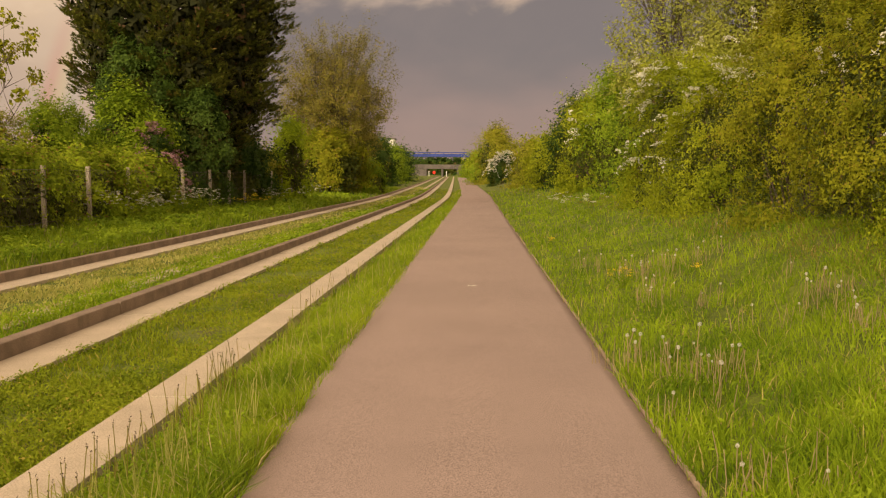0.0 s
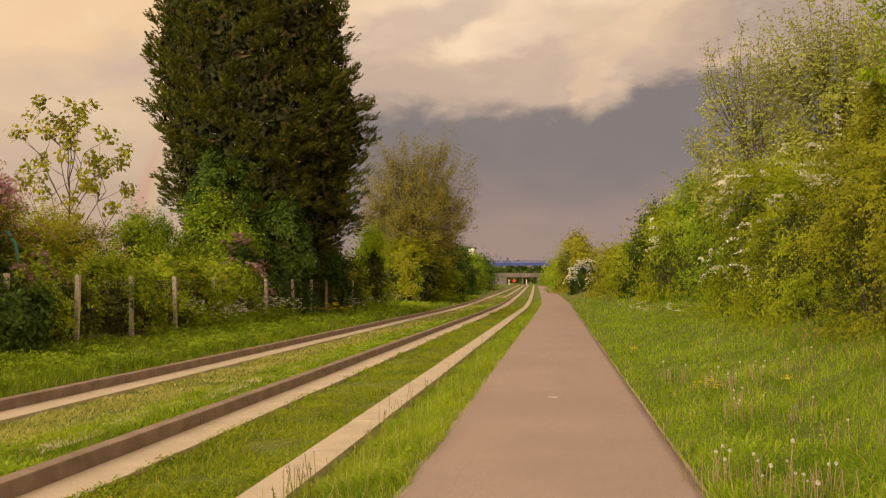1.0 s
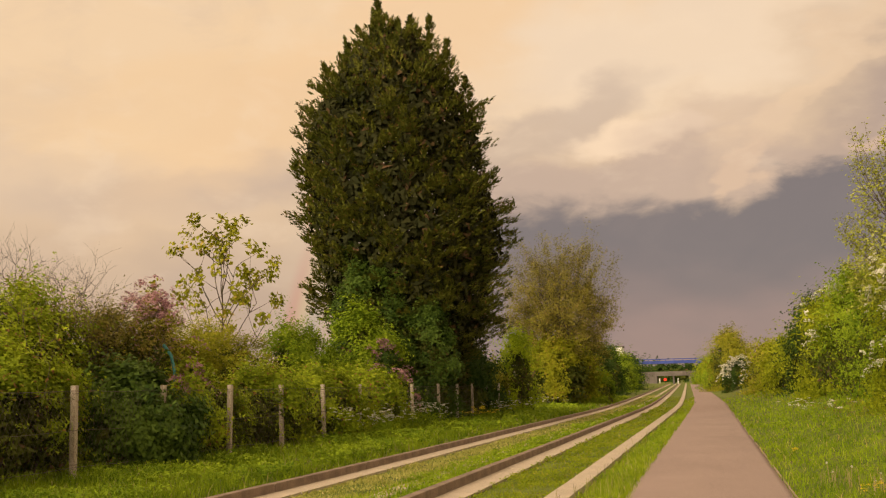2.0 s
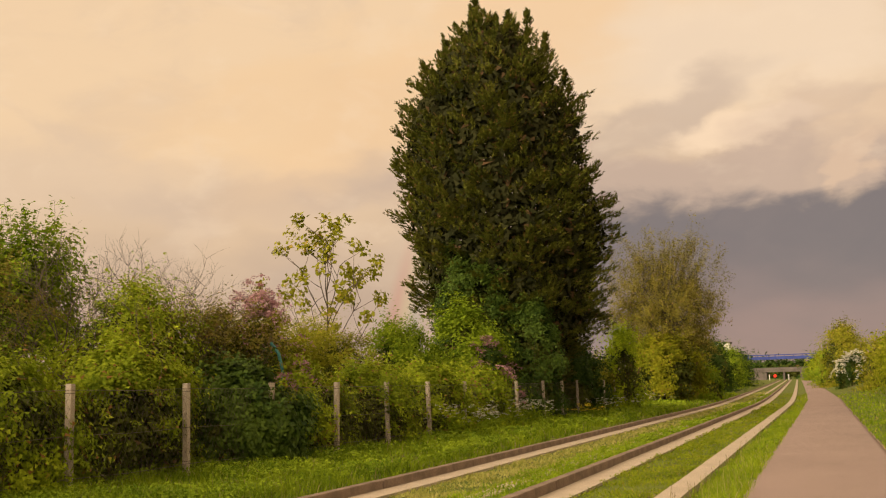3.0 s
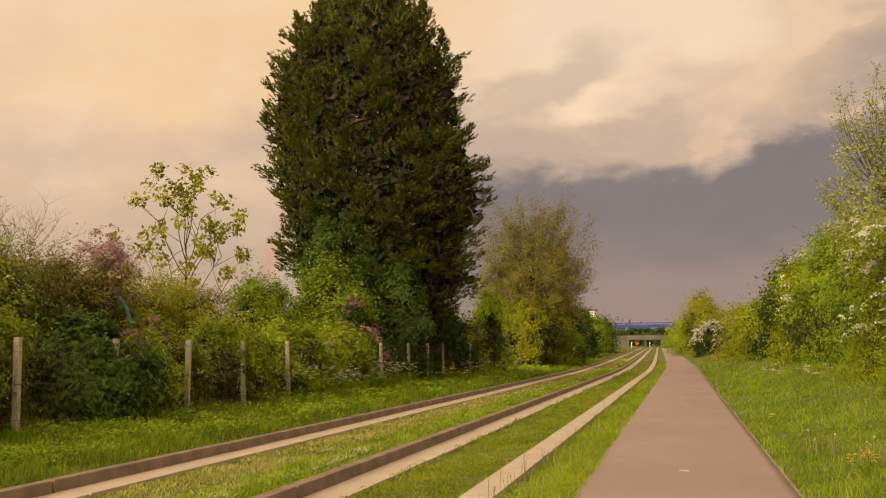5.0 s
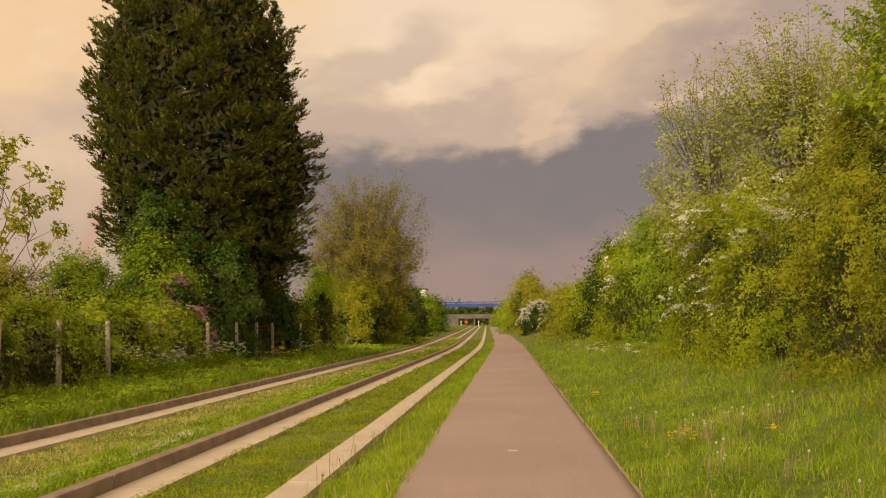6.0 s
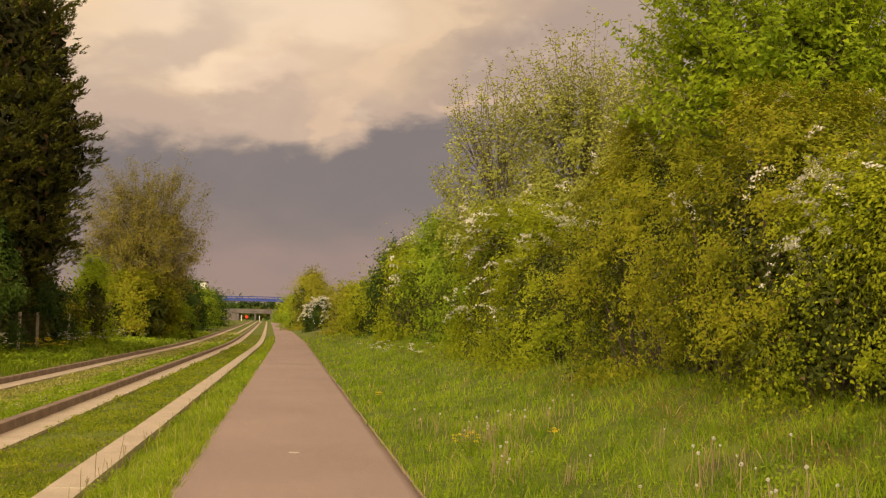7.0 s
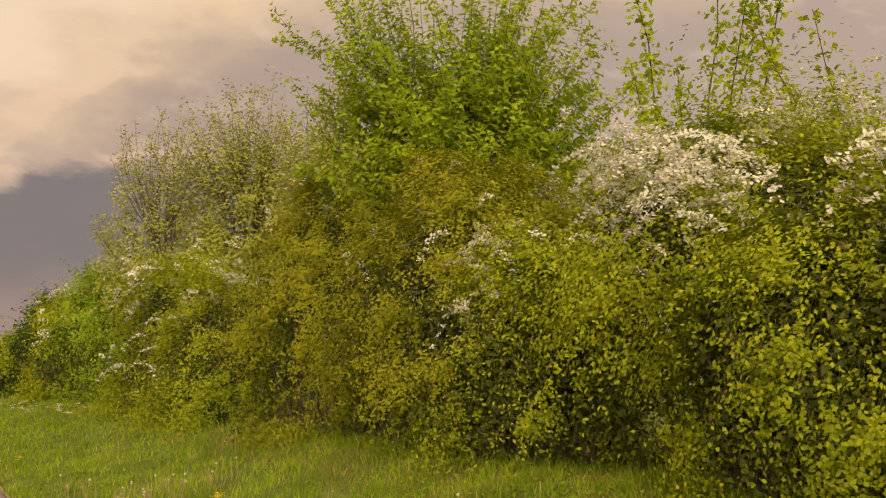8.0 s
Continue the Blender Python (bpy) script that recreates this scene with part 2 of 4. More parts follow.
# ---- builders ----
def thing(name, label="", category="", at=(0, 0, 0), group="", kind=""):
    ob = new(name)
    ob.location = at
    ob.empty_display_size = 0.2
    return tagged(ob, label, category, group, kind)


def raw(name, verts, faces, material, parent=None, label="", smooth=False):
    """One mesh object from arrays, in the parent's space."""
    me = bpy.data.meshes.new(name)
    verts = np.asarray(verts, dtype=np.float32)
    if isinstance(faces, np.ndarray):
        k = faces.shape[1]
        me.vertices.add(len(verts))
        me.vertices.foreach_set("co", verts.ravel())
        me.loops.add(faces.size)
        me.loops.foreach_set("vertex_index", faces.astype(np.int32).ravel())
        me.polygons.add(len(faces))
        me.polygons.foreach_set("loop_start", np.arange(0, faces.size, k, dtype=np.int32))
        me.update(calc_edges=True)
    else:
        me.from_pydata(verts.tolist(), [], faces)
    me.materials.append(material)
    if smooth:
        me.polygons.foreach_set("use_smooth", np.ones(len(me.polygons), dtype=bool))
    ob = new(name, me)
    ob.parent = parent
    return tagged(ob, label)


def part(name, bm, material, parent=None, label="", smooth=False):
    me = bpy.data.meshes.new(name)
    bm.to_mesh(me)
    bm.free()
    me.materials.append(material)
    if smooth:
        me.polygons.foreach_set("use_smooth", np.ones(len(me.polygons), dtype=bool))
    ob = new(name, me)
    ob.parent = parent
    return tagged(ob, label)


def box(bm, lo, hi, bevel=0.0):
    made = bmesh.ops.create_cube(bm, size=1.0)["verts"]
    size, mid = Vector(hi) - Vector(lo), (Vector(hi) + Vector(lo)) / 2
    for v in made:
        v.co = Vector((v.co.x * size.x, v.co.y * size.y, v.co.z * size.z)) + mid
    if bevel:
        edges = list({e for v in made for e in v.link_edges})
        bmesh.ops.bevel(bm, geom=edges, offset=bevel, segments=2, affect="EDGES", profile=0.6)
    return bm


def unit(v):
    return v / np.maximum(np.linalg.norm(v, axis=-1, keepdims=True), 1e-6)


def leaves(points, facing, length, width, rng, fold=0.18, along=None, three=False):
    """Small folded leaf blades: arrays of vertices and four-sided faces."""
    n = len(points)
    facing = unit(facing + rng.normal(0, 0.45, (n, 3)))
    a = along if along is not None else rng.normal(0, 1, (n, 3))
    a = unit(a - facing * (a * facing).sum(1, keepdims=True))
    b = np.cross(facing, a)
    L = (length * rng.uniform(0.7, 1.3, n))[:, None]
    W = (width * rng.uniform(0.7, 1.3, n))[:, None]
    if three:
        v = np.stack([points - a * L * 0.45 - b * W * 0.5, points - a * L * 0.3 + b * W * 0.5 + facing * W * fold, points + a * L * 0.6], 1)
        return v.reshape(-1, 3), np.arange(3 * n).reshape(-1, 3)
    v = np.stack([points - a * L * 0.5, points + b * W * 0.5 + facing * W * fold - a * L * 0.08, points + a * L * 0.5, points - b * W * 0.5 + facing * W * fold - a * L * 0.08], 1)
    return v.reshape(-1, 3), np.arange(4 * n).reshape(-1, 4)


def tubes(lines, sides=5):
    """Tapered tubes along polylines: rows of (points, radius at the foot, radius at the tip)."""
    vs, fs, base = [], [], 0
    for pts, r0, r1 in lines:
        pts = np.asarray(pts, float)
        m = len(pts)
        tang = unit(np.gradient(pts, axis=0))
        ref = np.array([0.0, 0.0, 1.0]) if abs(tang[0, 2]) < 0.8 else np.array([1.0, 0.0, 0.0])
        u = unit(np.cross(tang, ref))
        w = np.cross(tang, u)
        r = np.linspace(r0, r1, m)[:, None, None]
        ang = np.linspace(0, 2 * np.pi, sides, endpoint=False)[None, :, None]
        ring = pts[:, None, :] + r * (np.cos(ang) * u[:, None, :] + np.sin(ang) * w[:, None, :])
        vs.append(ring.reshape(-1, 3))
        i = np.arange(m - 1)[:, None] * sides
        j = np.arange(sides)[None, :]
        k = (j + 1) % sides
        fs.append((np.stack([i + j, i + k, i + sides + k, i + sides + j], -1) + base).reshape(-1, 4))
        base += m * sides
    return np.concatenate(vs), np.concatenate(fs)


def grow(rng, start, way, length, radius, depth, lines, tips, spread=0.55, up=0.25, kids=4, wiggle=0.12, shrink=0.62):
    """Branches that fork; tips collects the ends with their direction."""
    steps = 5 if depth else 4
    pts, d = [np.array(start, float)], np.array(way, float)
    for _ in range(steps):
        d = d + rng.normal(0, wiggle, 3) + np.array([0, 0, up * 0.15])
        d = d / np.linalg.norm(d)
        pts.append(pts[-1] + d * length / steps)
    lines.append((pts, radius, radius * (0.45 if depth else 0.25)))
    if depth == 0:
        for p in pts[2:]:
            tips.append((p, d))
        return
    for i in range(kids):
        at = pts[rng.integers(2, steps + 1)] if i else pts[-1]
        side = rng.normal(0, 1, 3)
        side -= d * side.dot(d)
        side /= np.linalg.norm(side)
        w = d * (1 - spread * rng.uniform(0.6, 1.2)) + side * spread * 1.1 + np.array([0, 0, up])
        grow(rng, at, w / np.linalg.norm(w), length * shrink * rng.uniform(0.75, 1.2), radius * 0.6, depth - 1, lines, tips, spread, up, kids, wiggle, shrink)


# ---- the lie of the land ----
def bend(y):
    """How far the whole way has swung to the left at y."""
    y = np.asarray(y, float)
    s = np.maximum(0.0, y - 85.0)
    return -0.0205 * s * s / (s + 25.0)


def climb(y):
    y = np.asarray(y, float)
    s = np.maximum(0.0, y - 75.0)
    return 0.0062 * s * s / (s + 30.0)


CROSS_X = [-400, -60, -20, -12.8, -9.4, -8.9, -8.2, -2.6, -2.3, -1.5, -1.3, 1.15, 1.4, 3.0, 5.3, 8.0, 14.0, 60, 400]
CROSS_Z = [0.5, 0.5, 0.25, 0.06, -0.10, -0.24, -0.26, -0.26, -0.26, -0.03, -0.03, -0.03, 0.0, 0.22, 0.92, 1.25, 1.4, 1.4, 1.4]


def land(x, y):
    """Height of the ground at x, y."""
    x, y = np.asarray(x, float), np.asarray(y, float)
    return np.interp(x - bend(y), CROSS_X, CROSS_Z) + climb(y)


def build_ground():
    xs = np.array([-2000, -900, -400, -150, -60, -35, -25, -20, -16, -14, -12.8, -11.5, -10.3, -9.4, -8.9, -8.2, -7, -6, -5, -4, -3, -2.6, -2.4, -2.0, -1.7, -1.5, -1.3, 0, 1.15, 1.4, 1.8, 2.2, 2.6, 3, 3.5, 4, 4.6, 5.3, 6, 7, 8, 10, 14, 20, 35, 60, 150, 400, 900, 2000], float)
    ys = np.concatenate([[-2000, -600, -200, -80, -40, -20], np.arange(-10, 60, 1.0), np.arange(60, 420, 6.0), [450, 520, 700, 1000, 1600, 2500]])
    X, Y = np.meshgrid(xs, ys)
    Xs = X + bend(Y)
    rough = np.array([noise.noise((a * 0.9, b * 0.9, 0.3)) for a, b in zip(Xs.ravel(), Y.ravel())]).reshape(X.shape)
    free = np.interp(X, [-60, -13, -9.6, -9.2, 1.3, 2.0, 40], [1, 1, 0.5, 0.0, 0.0, 1, 1])
    Z = land(Xs, Y) + 0.04 * rough * free
    v = np.stack([Xs, Y, Z], -1).reshape(-1, 3)
    w = len(xs)
    i, j = np.meshgrid(np.arange(len(ys) - 1), np.arange(w - 1), indexing="ij")
    q = (i * w + j).ravel()
    ob = raw("ground", v, np.stack([q, q + 1, q + 1 + w, q + w], 1), SOIL, smooth=True)
    tagged(ob, "green and brown turf verges rising to a bank", "ground", kind="structure")


build_ground()


def ribbon(name, x0, x1, y0, y1, thick, material, label, category, step=1.0, ragged=0.0, seed=0):
    """A paved strip that follows the way, with a rounded crown and worn edges."""
    rng = np.random.default_rng(seed)
    ys = np.concatenate([np.arange(y0, min(60, y1), step), np.arange(60, y1, 5.0), [y1]])
    cols = np.array([x0, x0, x0 + 0.12, x0 * 0.5 + x1 * 0.5, x1 - 0.12, x1, x1])
    drop = np.array([-thick, -0.012, 0.0, 0.012, 0.0, -0.012, -thick])
    v = []
    wl = rng.normal(0, ragged, len(ys))
    wr = rng.normal(0, ragged, len(ys))
    for y, a, b in zip(ys, wl, wr):
        shift = np.array([a, a, a * 0.5, 0, b * 0.3, b * 0.4, b * 0.4])
        v.append(np.stack([cols + shift + bend(y), np.full(7, y), drop + climb(y)], 1))
    v = np.concatenate(v)
    i, j = np.meshgrid(np.arange(len(ys) - 1), np.arange(6), indexing="ij")
    q = (i * 7 + j).ravel()
    ob = raw(name, v, np.stack([q, q + 1, q + 8, q + 7], 1), material, smooth=True)
    return tagged(ob, label, category, kind="structure")


ribbon("path", -1.37, 1.225, -12, 420, 0.08, ASPHALT, "worn pinkish-brown asphalt path between grass verges", "path", 0.35, 0.009, 3)


# ---- guided busway ----
SEG, LOW = 5.8, -0.2


def build_guideway(x_kerb, x_right, seed, sunk=0.0):
    """One track: a pale running strip with a dark kerb along one side, and a second strip."""
    top = thing("guideway", "concrete guided busway track, pale running strips and grimy kerb", "busway", group="busway tracks", kind="structure")
    L = SEG - 0.055
    meshes = {}
    for key, lo, hi, bev in (("kerb", (-0.19, 0, -0.25), (0, L, 0.17), 0.02), ("left", (0.003, 0, -0.25), (0.56, L, 0.0), 0.004), ("right", (-0.43, 0, -0.3), (0, L, 0.08), 0.005)):
        bm = box(bmesh.new(), lo, hi, bev)
        me = bpy.data.meshes.new(key)
        bm.to_mesh(me)
        bm.free()
        me.materials.append(KERB if key == "kerb" else CONCRETE)
        meshes[key] = me
    rng = random.Random(seed)
    for i in range(-3, 69):
        y = 8.68 + (i - 1) * SEG
        for key, x, name in (("kerb", x_kerb, "guide_kerb"), ("left", x_kerb, "running_strip"), ("right", x_right, "running_strip")):
            ob = new(name, meshes[key])
            ob.parent = top
            slope = math.atan2(float(bend(y + SEG) - bend(y)), SEG)
            rise = math.atan2(float(climb(y + SEG) - climb(y)), SEG)
            ob.matrix_basis = Matrix.LocRotScale((x + float(bend(y)), y, LOW + float(climb(y)) + rng.uniform(-0.004, 0.004) - (sunk if key == "right" else 0)), Euler((rise, 0, -slope)), None)
    return top


build_guideway(-4.99, -2.41, 1)
build_guideway(-8.55, -6.05, 2, 0.11)


def build_edging():
    top = thing("edging", "weathered timber edging board along the path", "edging", kind="structure")
    for i in range(60):
        y = -6 + i * 1.8
        bm = box(bmesh.new(), (-0.012, 0, -0.1), (0.012, 1.78, 0.012), 0.004)
        ob = part("board", bm, EDGING, top)
        ob.location = (1.243 + float(bend(y)), y, float(climb(y)) + 0.004 * math.sin(i * 2.3))


build_edging()


# ---- grass ----
def blades(name, label, x0, x1, y0, y1, count, tall, wide, material, seed, lean=0.35, clump=0.0, rows=None):
    """Grass as single bent blades, denser near the viewer's end of the strip."""
    rng = np.random.default_rng(seed)
    y = 1.0 / (1.0 / y0 - rng.uniform(0, 1, count) * (1.0 / y0 - 1.0 / y1)) if y0 > 0 else rng.uniform(y0, y1, count)
    x = rng.uniform(x0, x1, count)
    if clump:
        x = x + rng.normal(0, clump, count)
        x = np.clip(x, x0, x1)
    keep = np.array([noise.noise((a * 1.7, b * 1.3, seed * 3.1)) for a, b in zip(x, y)])
    ok = keep > rng.uniform(-0.75, 0.25, count) - 0.1
    x, y, keep = x[ok], y[ok], keep[ok]
    n = len(x)
    x = x + bend(y)
    far = np.maximum(1.0, y / 14.0)
    h = tall * rng.uniform(0.45, 1.15, n) * (1 + 0.5 * keep)
    w = wide * far * rng.uniform(0.7, 1.3, n)
    a = rng.uniform(0, 2 * np.pi, n)
    side = np.stack([np.cos(a), np.sin(a), np.zeros(n)], 1) * w[:, None] * 0.5
    b = rng.uniform(0, 2 * np.pi, n)
    tilt = np.stack([np.cos(b), np.sin(b), np.zeros(n)], 1) * (h * lean * rng.uniform(0.2, 1.6, n))[:, None]
    foot = np.stack([x, y, land(x, y) - 0.015], 1)
    mid = foot + tilt * 0.35 + np.stack([0 * h, 0 * h, h * 0.6], 1)
    tip = foot + tilt + np.stack([0 * h, 0 * h, h], 1)
    v = np.stack([foot - side, foot + side, mid + side * 0.75, mid - side * 0.75, tip], 1).reshape(-1, 3)
    base = np.arange(n)[:, None] * 5
    quads = base + np.array([[0, 1, 2, 3]])
    tris = base + np.array([[3, 2, 4, 4]])
    me = bpy.data.meshes.new(name)
    me.vertices.add(len(v))
    me.vertices.foreach_set("co", v.astype(np.float32).ravel())
    loops = np.concatenate([quads, tris[:, :3]], 1)
    me.loops.add(loops.size)
    me.loops.foreach_set("vertex_index", loops.astype(np.int32).ravel())
    me.polygons.add(2 * n)
    starts = (np.arange(n)[:, None] * 7 + np.array([[0, 4]])).ravel()
    me.polygons.foreach_set("loop_start", starts.astype(np.int32))
    me.update(calc_edges=True)
    me.materials.append(material)
    ob = new(name, me)
    return tagged(ob, label, "grass", kind="stuff")


blades("verge_grass", "lush green grass on the bank beside the path", 1.215, 6.2, 3.0, 110, 92000, 0.17, 0.0105, GRASS, 11, 0.7)
blades("verge_grass", "taller seeding grass at the path's edge", -2.38, -1.31, 3.0, 120, 50000, 0.18, 0.009, GRASS_TALL, 12, 0.75)
blades("verge_grass", "green grass below the chain-link fence", -13.4, -8.8, 8, 140, 48000, 0.28, 0.015, GRASS_SHADE, 13, 0.5)
blades("track_grass", "low green grass between the running strips", -4.46, -2.86, 3.6, 140, 42000, 0.09, 0.016, WEEDS, 14, 0.9)
blades("track_grass", "green grass between the two tracks", -6.6, -5.2, 6, 140, 34000, 0.15, 0.013, GRASS, 15, 0.6)
blades("track_grass", "pale mown grass between the running strips", -8.0, -6.1, 6, 160, 34000, 0.09, 0.02, GRASS_PALE, 16, 0.9)

blades("verge_grass", "lush green grass on the bank beside the path", 1.27, 8.0, -9, 3.0, 14000, 0.17, 0.012, GRASS, 51, 0.7)
blades("verge_grass", "taller grass at the path's edge", -2.38, -1.38, -9, 3.0, 5000, 0.24, 0.012, GRASS_TALL, 52, 0.5)
blades("track_grass", "low green grass between the running strips", -4.46, -2.86, -9, 3.6, 8000, 0.09, 0.016, WEEDS, 53, 0.9)
blades("track_grass", "grass between the two tracks", -8.0, -5.2, -9, 6, 9000, 0.12, 0.016, GRASS, 54, 0.8)
blades("verge_grass", "green grass below the chain-link fence", -13.4, -8.8, -9, 8, 9000, 0.28, 0.016, GRASS_SHADE, 55, 0.5)


def herbs(name, label, x0, x1, y0, y1, count, leaf, material, seed, rise=0.08):
    """Low broad-leaved weeds: rosettes of small leaves close to the ground."""
    rng = np.random.default_rng(seed)
    y = 1.0 / (1.0 / y0 - rng.uniform(0, 1, count) * (1.0 / y0 - 1.0 / y1))
    x = rng.uniform(x0, x1, count)
    keep = np.array([noise.noise((a * 0.9, b * 0.7, seed * 1.9)) for a, b in zip(x, y)]) > rng.uniform(-0.3, 0.35, count)
    x, y = x[keep], y[keep]
    k = np.repeat(np.arange(len(x)), 9)
    far = np.maximum(1.0, y[k] / 16.0)
    p = np.stack([x[k] + bend(y[k]) + rng.normal(0, 0.045, len(k)) * far, y[k] + rng.normal(0, 0.06, len(k)) * far, 0 * far], 1)
    p[:, 0] = np.clip(p[:, 0], x0 + bend(y[k]), x1 + bend(y[k]))
    p[:, 2] = land(p[:, 0], p[:, 1]) + rng.uniform(0.2, 1.0, len(k)) * rise
    v, f = leaves(p, np.tile([0.0, -0.25, 0.9], (len(k), 1)), leaf * far, leaf * 0.6 * far, rng, three=True)
    return tagged(raw(name, v, f, material), label, "weeds", kind="stuff")


blades("dry_litter", "brown dry grass and twigs at the hedge foot", 4.3, 5.9, 5, 60, 14000, 0.11, 0.012, RUSSET, 17, 1.0)
herbs("weeds", "low green clover and weeds between the running strips", -4.45, -2.87, 3.6, 90, 9000, 0.032, WEEDS, 31, 0.11)
herbs("weeds", "broad-leaved weeds in the verge grass", 1.4, 5.6, 3.2, 60, 5000, 0.04, FRESH, 32, 0.14)
herbs("weeds", "clover and plantain leaves among the edge grass", -2.36, -1.42, 3.2, 60, 3600, 0.034, FRESH, 35, 0.17)
herbs("weeds", "broad-leaved weeds below the fence", -13.2, -9.3, 10, 90, 6000, 0.06, FRESH, 33, 0.3)
herbs("weeds", "tufts of green weeds between the tracks", -6.4, -5.3, 8, 90, 2200, 0.045, FRESH, 34, 0.24)


# ---- shrubs and trees ----
def dome(rng, n, rx, ry, h, seed, inner=0.6, low=0.0, lump=0.35):
    """Points in the outer shell of a lumpy dome, with the way outwards."""
    d = unit(rng.normal(0, 1, (n, 3)))
    d[:, 2] = np.where(d[:, 2] < -0.75, -d[:, 2], d[:, 2])
    bumps = np.array([noise.noise((a * 2.1 + seed, b * 2.1, c * 2.1)) + 0.5 * noise.noise((a * 5 + seed, b * 5, c * 5)) for a, b, c in d])
    r = (1 + lump * bumps) * rng.uniform(inner ** 2, 1, n) ** 0.5
    flat = np.sqrt(np.maximum(1e-4, 1 - d[:, 2] ** 2))
    skirt = np.where(d[:, 2] < 0, (1 + 0.12 * d[:, 2]) / np.maximum(flat, 0.3), 1.0 - 0.14 * d[:, 2])
    r = r * np.where(d[:, 2] > 0.5, 0.94, 1.0)
    p = d * r[:, None] * np.array([rx, ry, h * 0.53]) * np.stack([skirt, skirt, np.ones(n)], 1) + np.array([0, 0, h * 0.45])
    p[:, 2] = np.maximum(p[:, 2], low + rng.uniform(0.02, 0.35, n))
    return p, d


def bush(name, label, x, y, rx, ry, h, material, count, leaf=0.05, seed=1, blossom=0, bloom=None, category="bush", stems=10, per=16, lump=0.34, z=None, group="", wide=0.62, bloom_up=0.1, lobe=0.0, arch=0.25, reach=1.0, far_bloom=0.0):
    """Rounded boughs on a dome, each bough a burst of leafy shoots, with dark clefts between."""
    rng = np.random.default_rng(seed)
    z = float(land(x, y)) - 0.05 if z is None else z
    top = thing(name, label, category, (x, y, z), group)
    r0 = lobe or max(0.28, 0.072 * (rx + ry + h))
    skin = 2.9 * (rx * ry + 0.55 * h * (rx + ry))
    nl = int(np.clip(1.5 * skin / (math.pi * r0 * r0), 12, 420))
    c, d = dome(rng, nl, max(0.3, rx - r0 * 0.75), max(0.3, ry - r0 * 0.75), h - r0 * 0.6, seed * 1.7, 0.82, lump=lump)
    r = r0 * rng.uniform(0.55, 1.4, nl)
    ns = max(30, count // per)
    k = rng.choice(nl, ns, p=r ** 2 / (r ** 2).sum())
    way = unit(d[k] * 0.8 + rng.normal(0, 0.62, (ns, 3)) + np.array([0, 0, 0.35]))
    long = r[k] * rng.uniform(0.7, 1.25, ns) * np.where(rng.uniform(0, 1, ns) < 0.1, 1.7, 1.0) * reach
    foot = c[k] + way * (r[k] * 0.2)[:, None]
    j = np.repeat(np.arange(ns), per)
    t = rng.uniform(0.05, 1, len(j)) ** 0.75
    sway = rng.normal(0, 0.25, (ns, 3))
    p = foot[j] + way[j] * (long[j] * t)[:, None] + sway[j] * (long[j] * t * t)[:, None] + np.array([0, 0, -1.0]) * (arch * long[j] * t * t)[:, None]
    p = p + np.clip(rng.normal(0, 1, p.shape), -1.7, 1.7) * (leaf * 0.75)
    p[:, 2] = np.where(p[:, 2] < 0.03, rng.uniform(0.03, 0.4, len(j)), p[:, 2])
    p[:, 2] += (land(x + p[:, 0], y + p[:, 1]) - 0.03 - z) * np.clip(1.2 - p[:, 2] / (0.5 * h), 0, 1)
    v, f = leaves(p, way[j] * 0.45 + d[k][j] * 0.75 + np.array([0, 0, 0.32]), np.full(len(j), leaf), np.full(len(j), leaf * wide), rng, three=leaf > 0.062 or y > 14)
    raw("foliage", v, f, material, top)
    # inner leaves: the shade of the clefts is put into their colour
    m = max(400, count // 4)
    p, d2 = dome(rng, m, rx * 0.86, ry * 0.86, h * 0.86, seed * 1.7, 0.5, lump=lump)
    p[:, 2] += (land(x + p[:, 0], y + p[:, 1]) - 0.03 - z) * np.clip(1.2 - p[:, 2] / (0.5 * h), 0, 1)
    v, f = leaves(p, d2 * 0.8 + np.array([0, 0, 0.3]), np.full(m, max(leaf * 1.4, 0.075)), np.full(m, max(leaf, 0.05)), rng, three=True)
    raw("shaded_leaves", v, f, INNER, top, "inner leaves coloured dark as shade in the clefts")
    lines = []
    for i in range(stems):
        e = c[rng.integers(0, nl)] * 1.0
        s = np.array([e[0] * 0.55, e[1] * 0.7, -0.1])
        m = (s + e) / 2 + rng.normal(0, 0.12, 3) * h * 0.3 + np.array([0, 0, 0.1 * h])
        t = np.linspace(0, 1, 7)[:, None]
        lines.append(((1 - t) ** 2 * s + 2 * t * (1 - t) * m + t * t * e, 0.014 + 0.004 * h, 0.005))
    v, f = tubes(lines)
    tagged(raw("undergrowth", v, f, BARK, top, "tangle of woody stems"), kind="stuff")
    if blossom:
        sprays(rng, top, c + d * (r * 0.75)[:, None], d, blossom, bloom or BLOSSOM, bloom_up, r0, 1.0 + far_bloom)
    return top


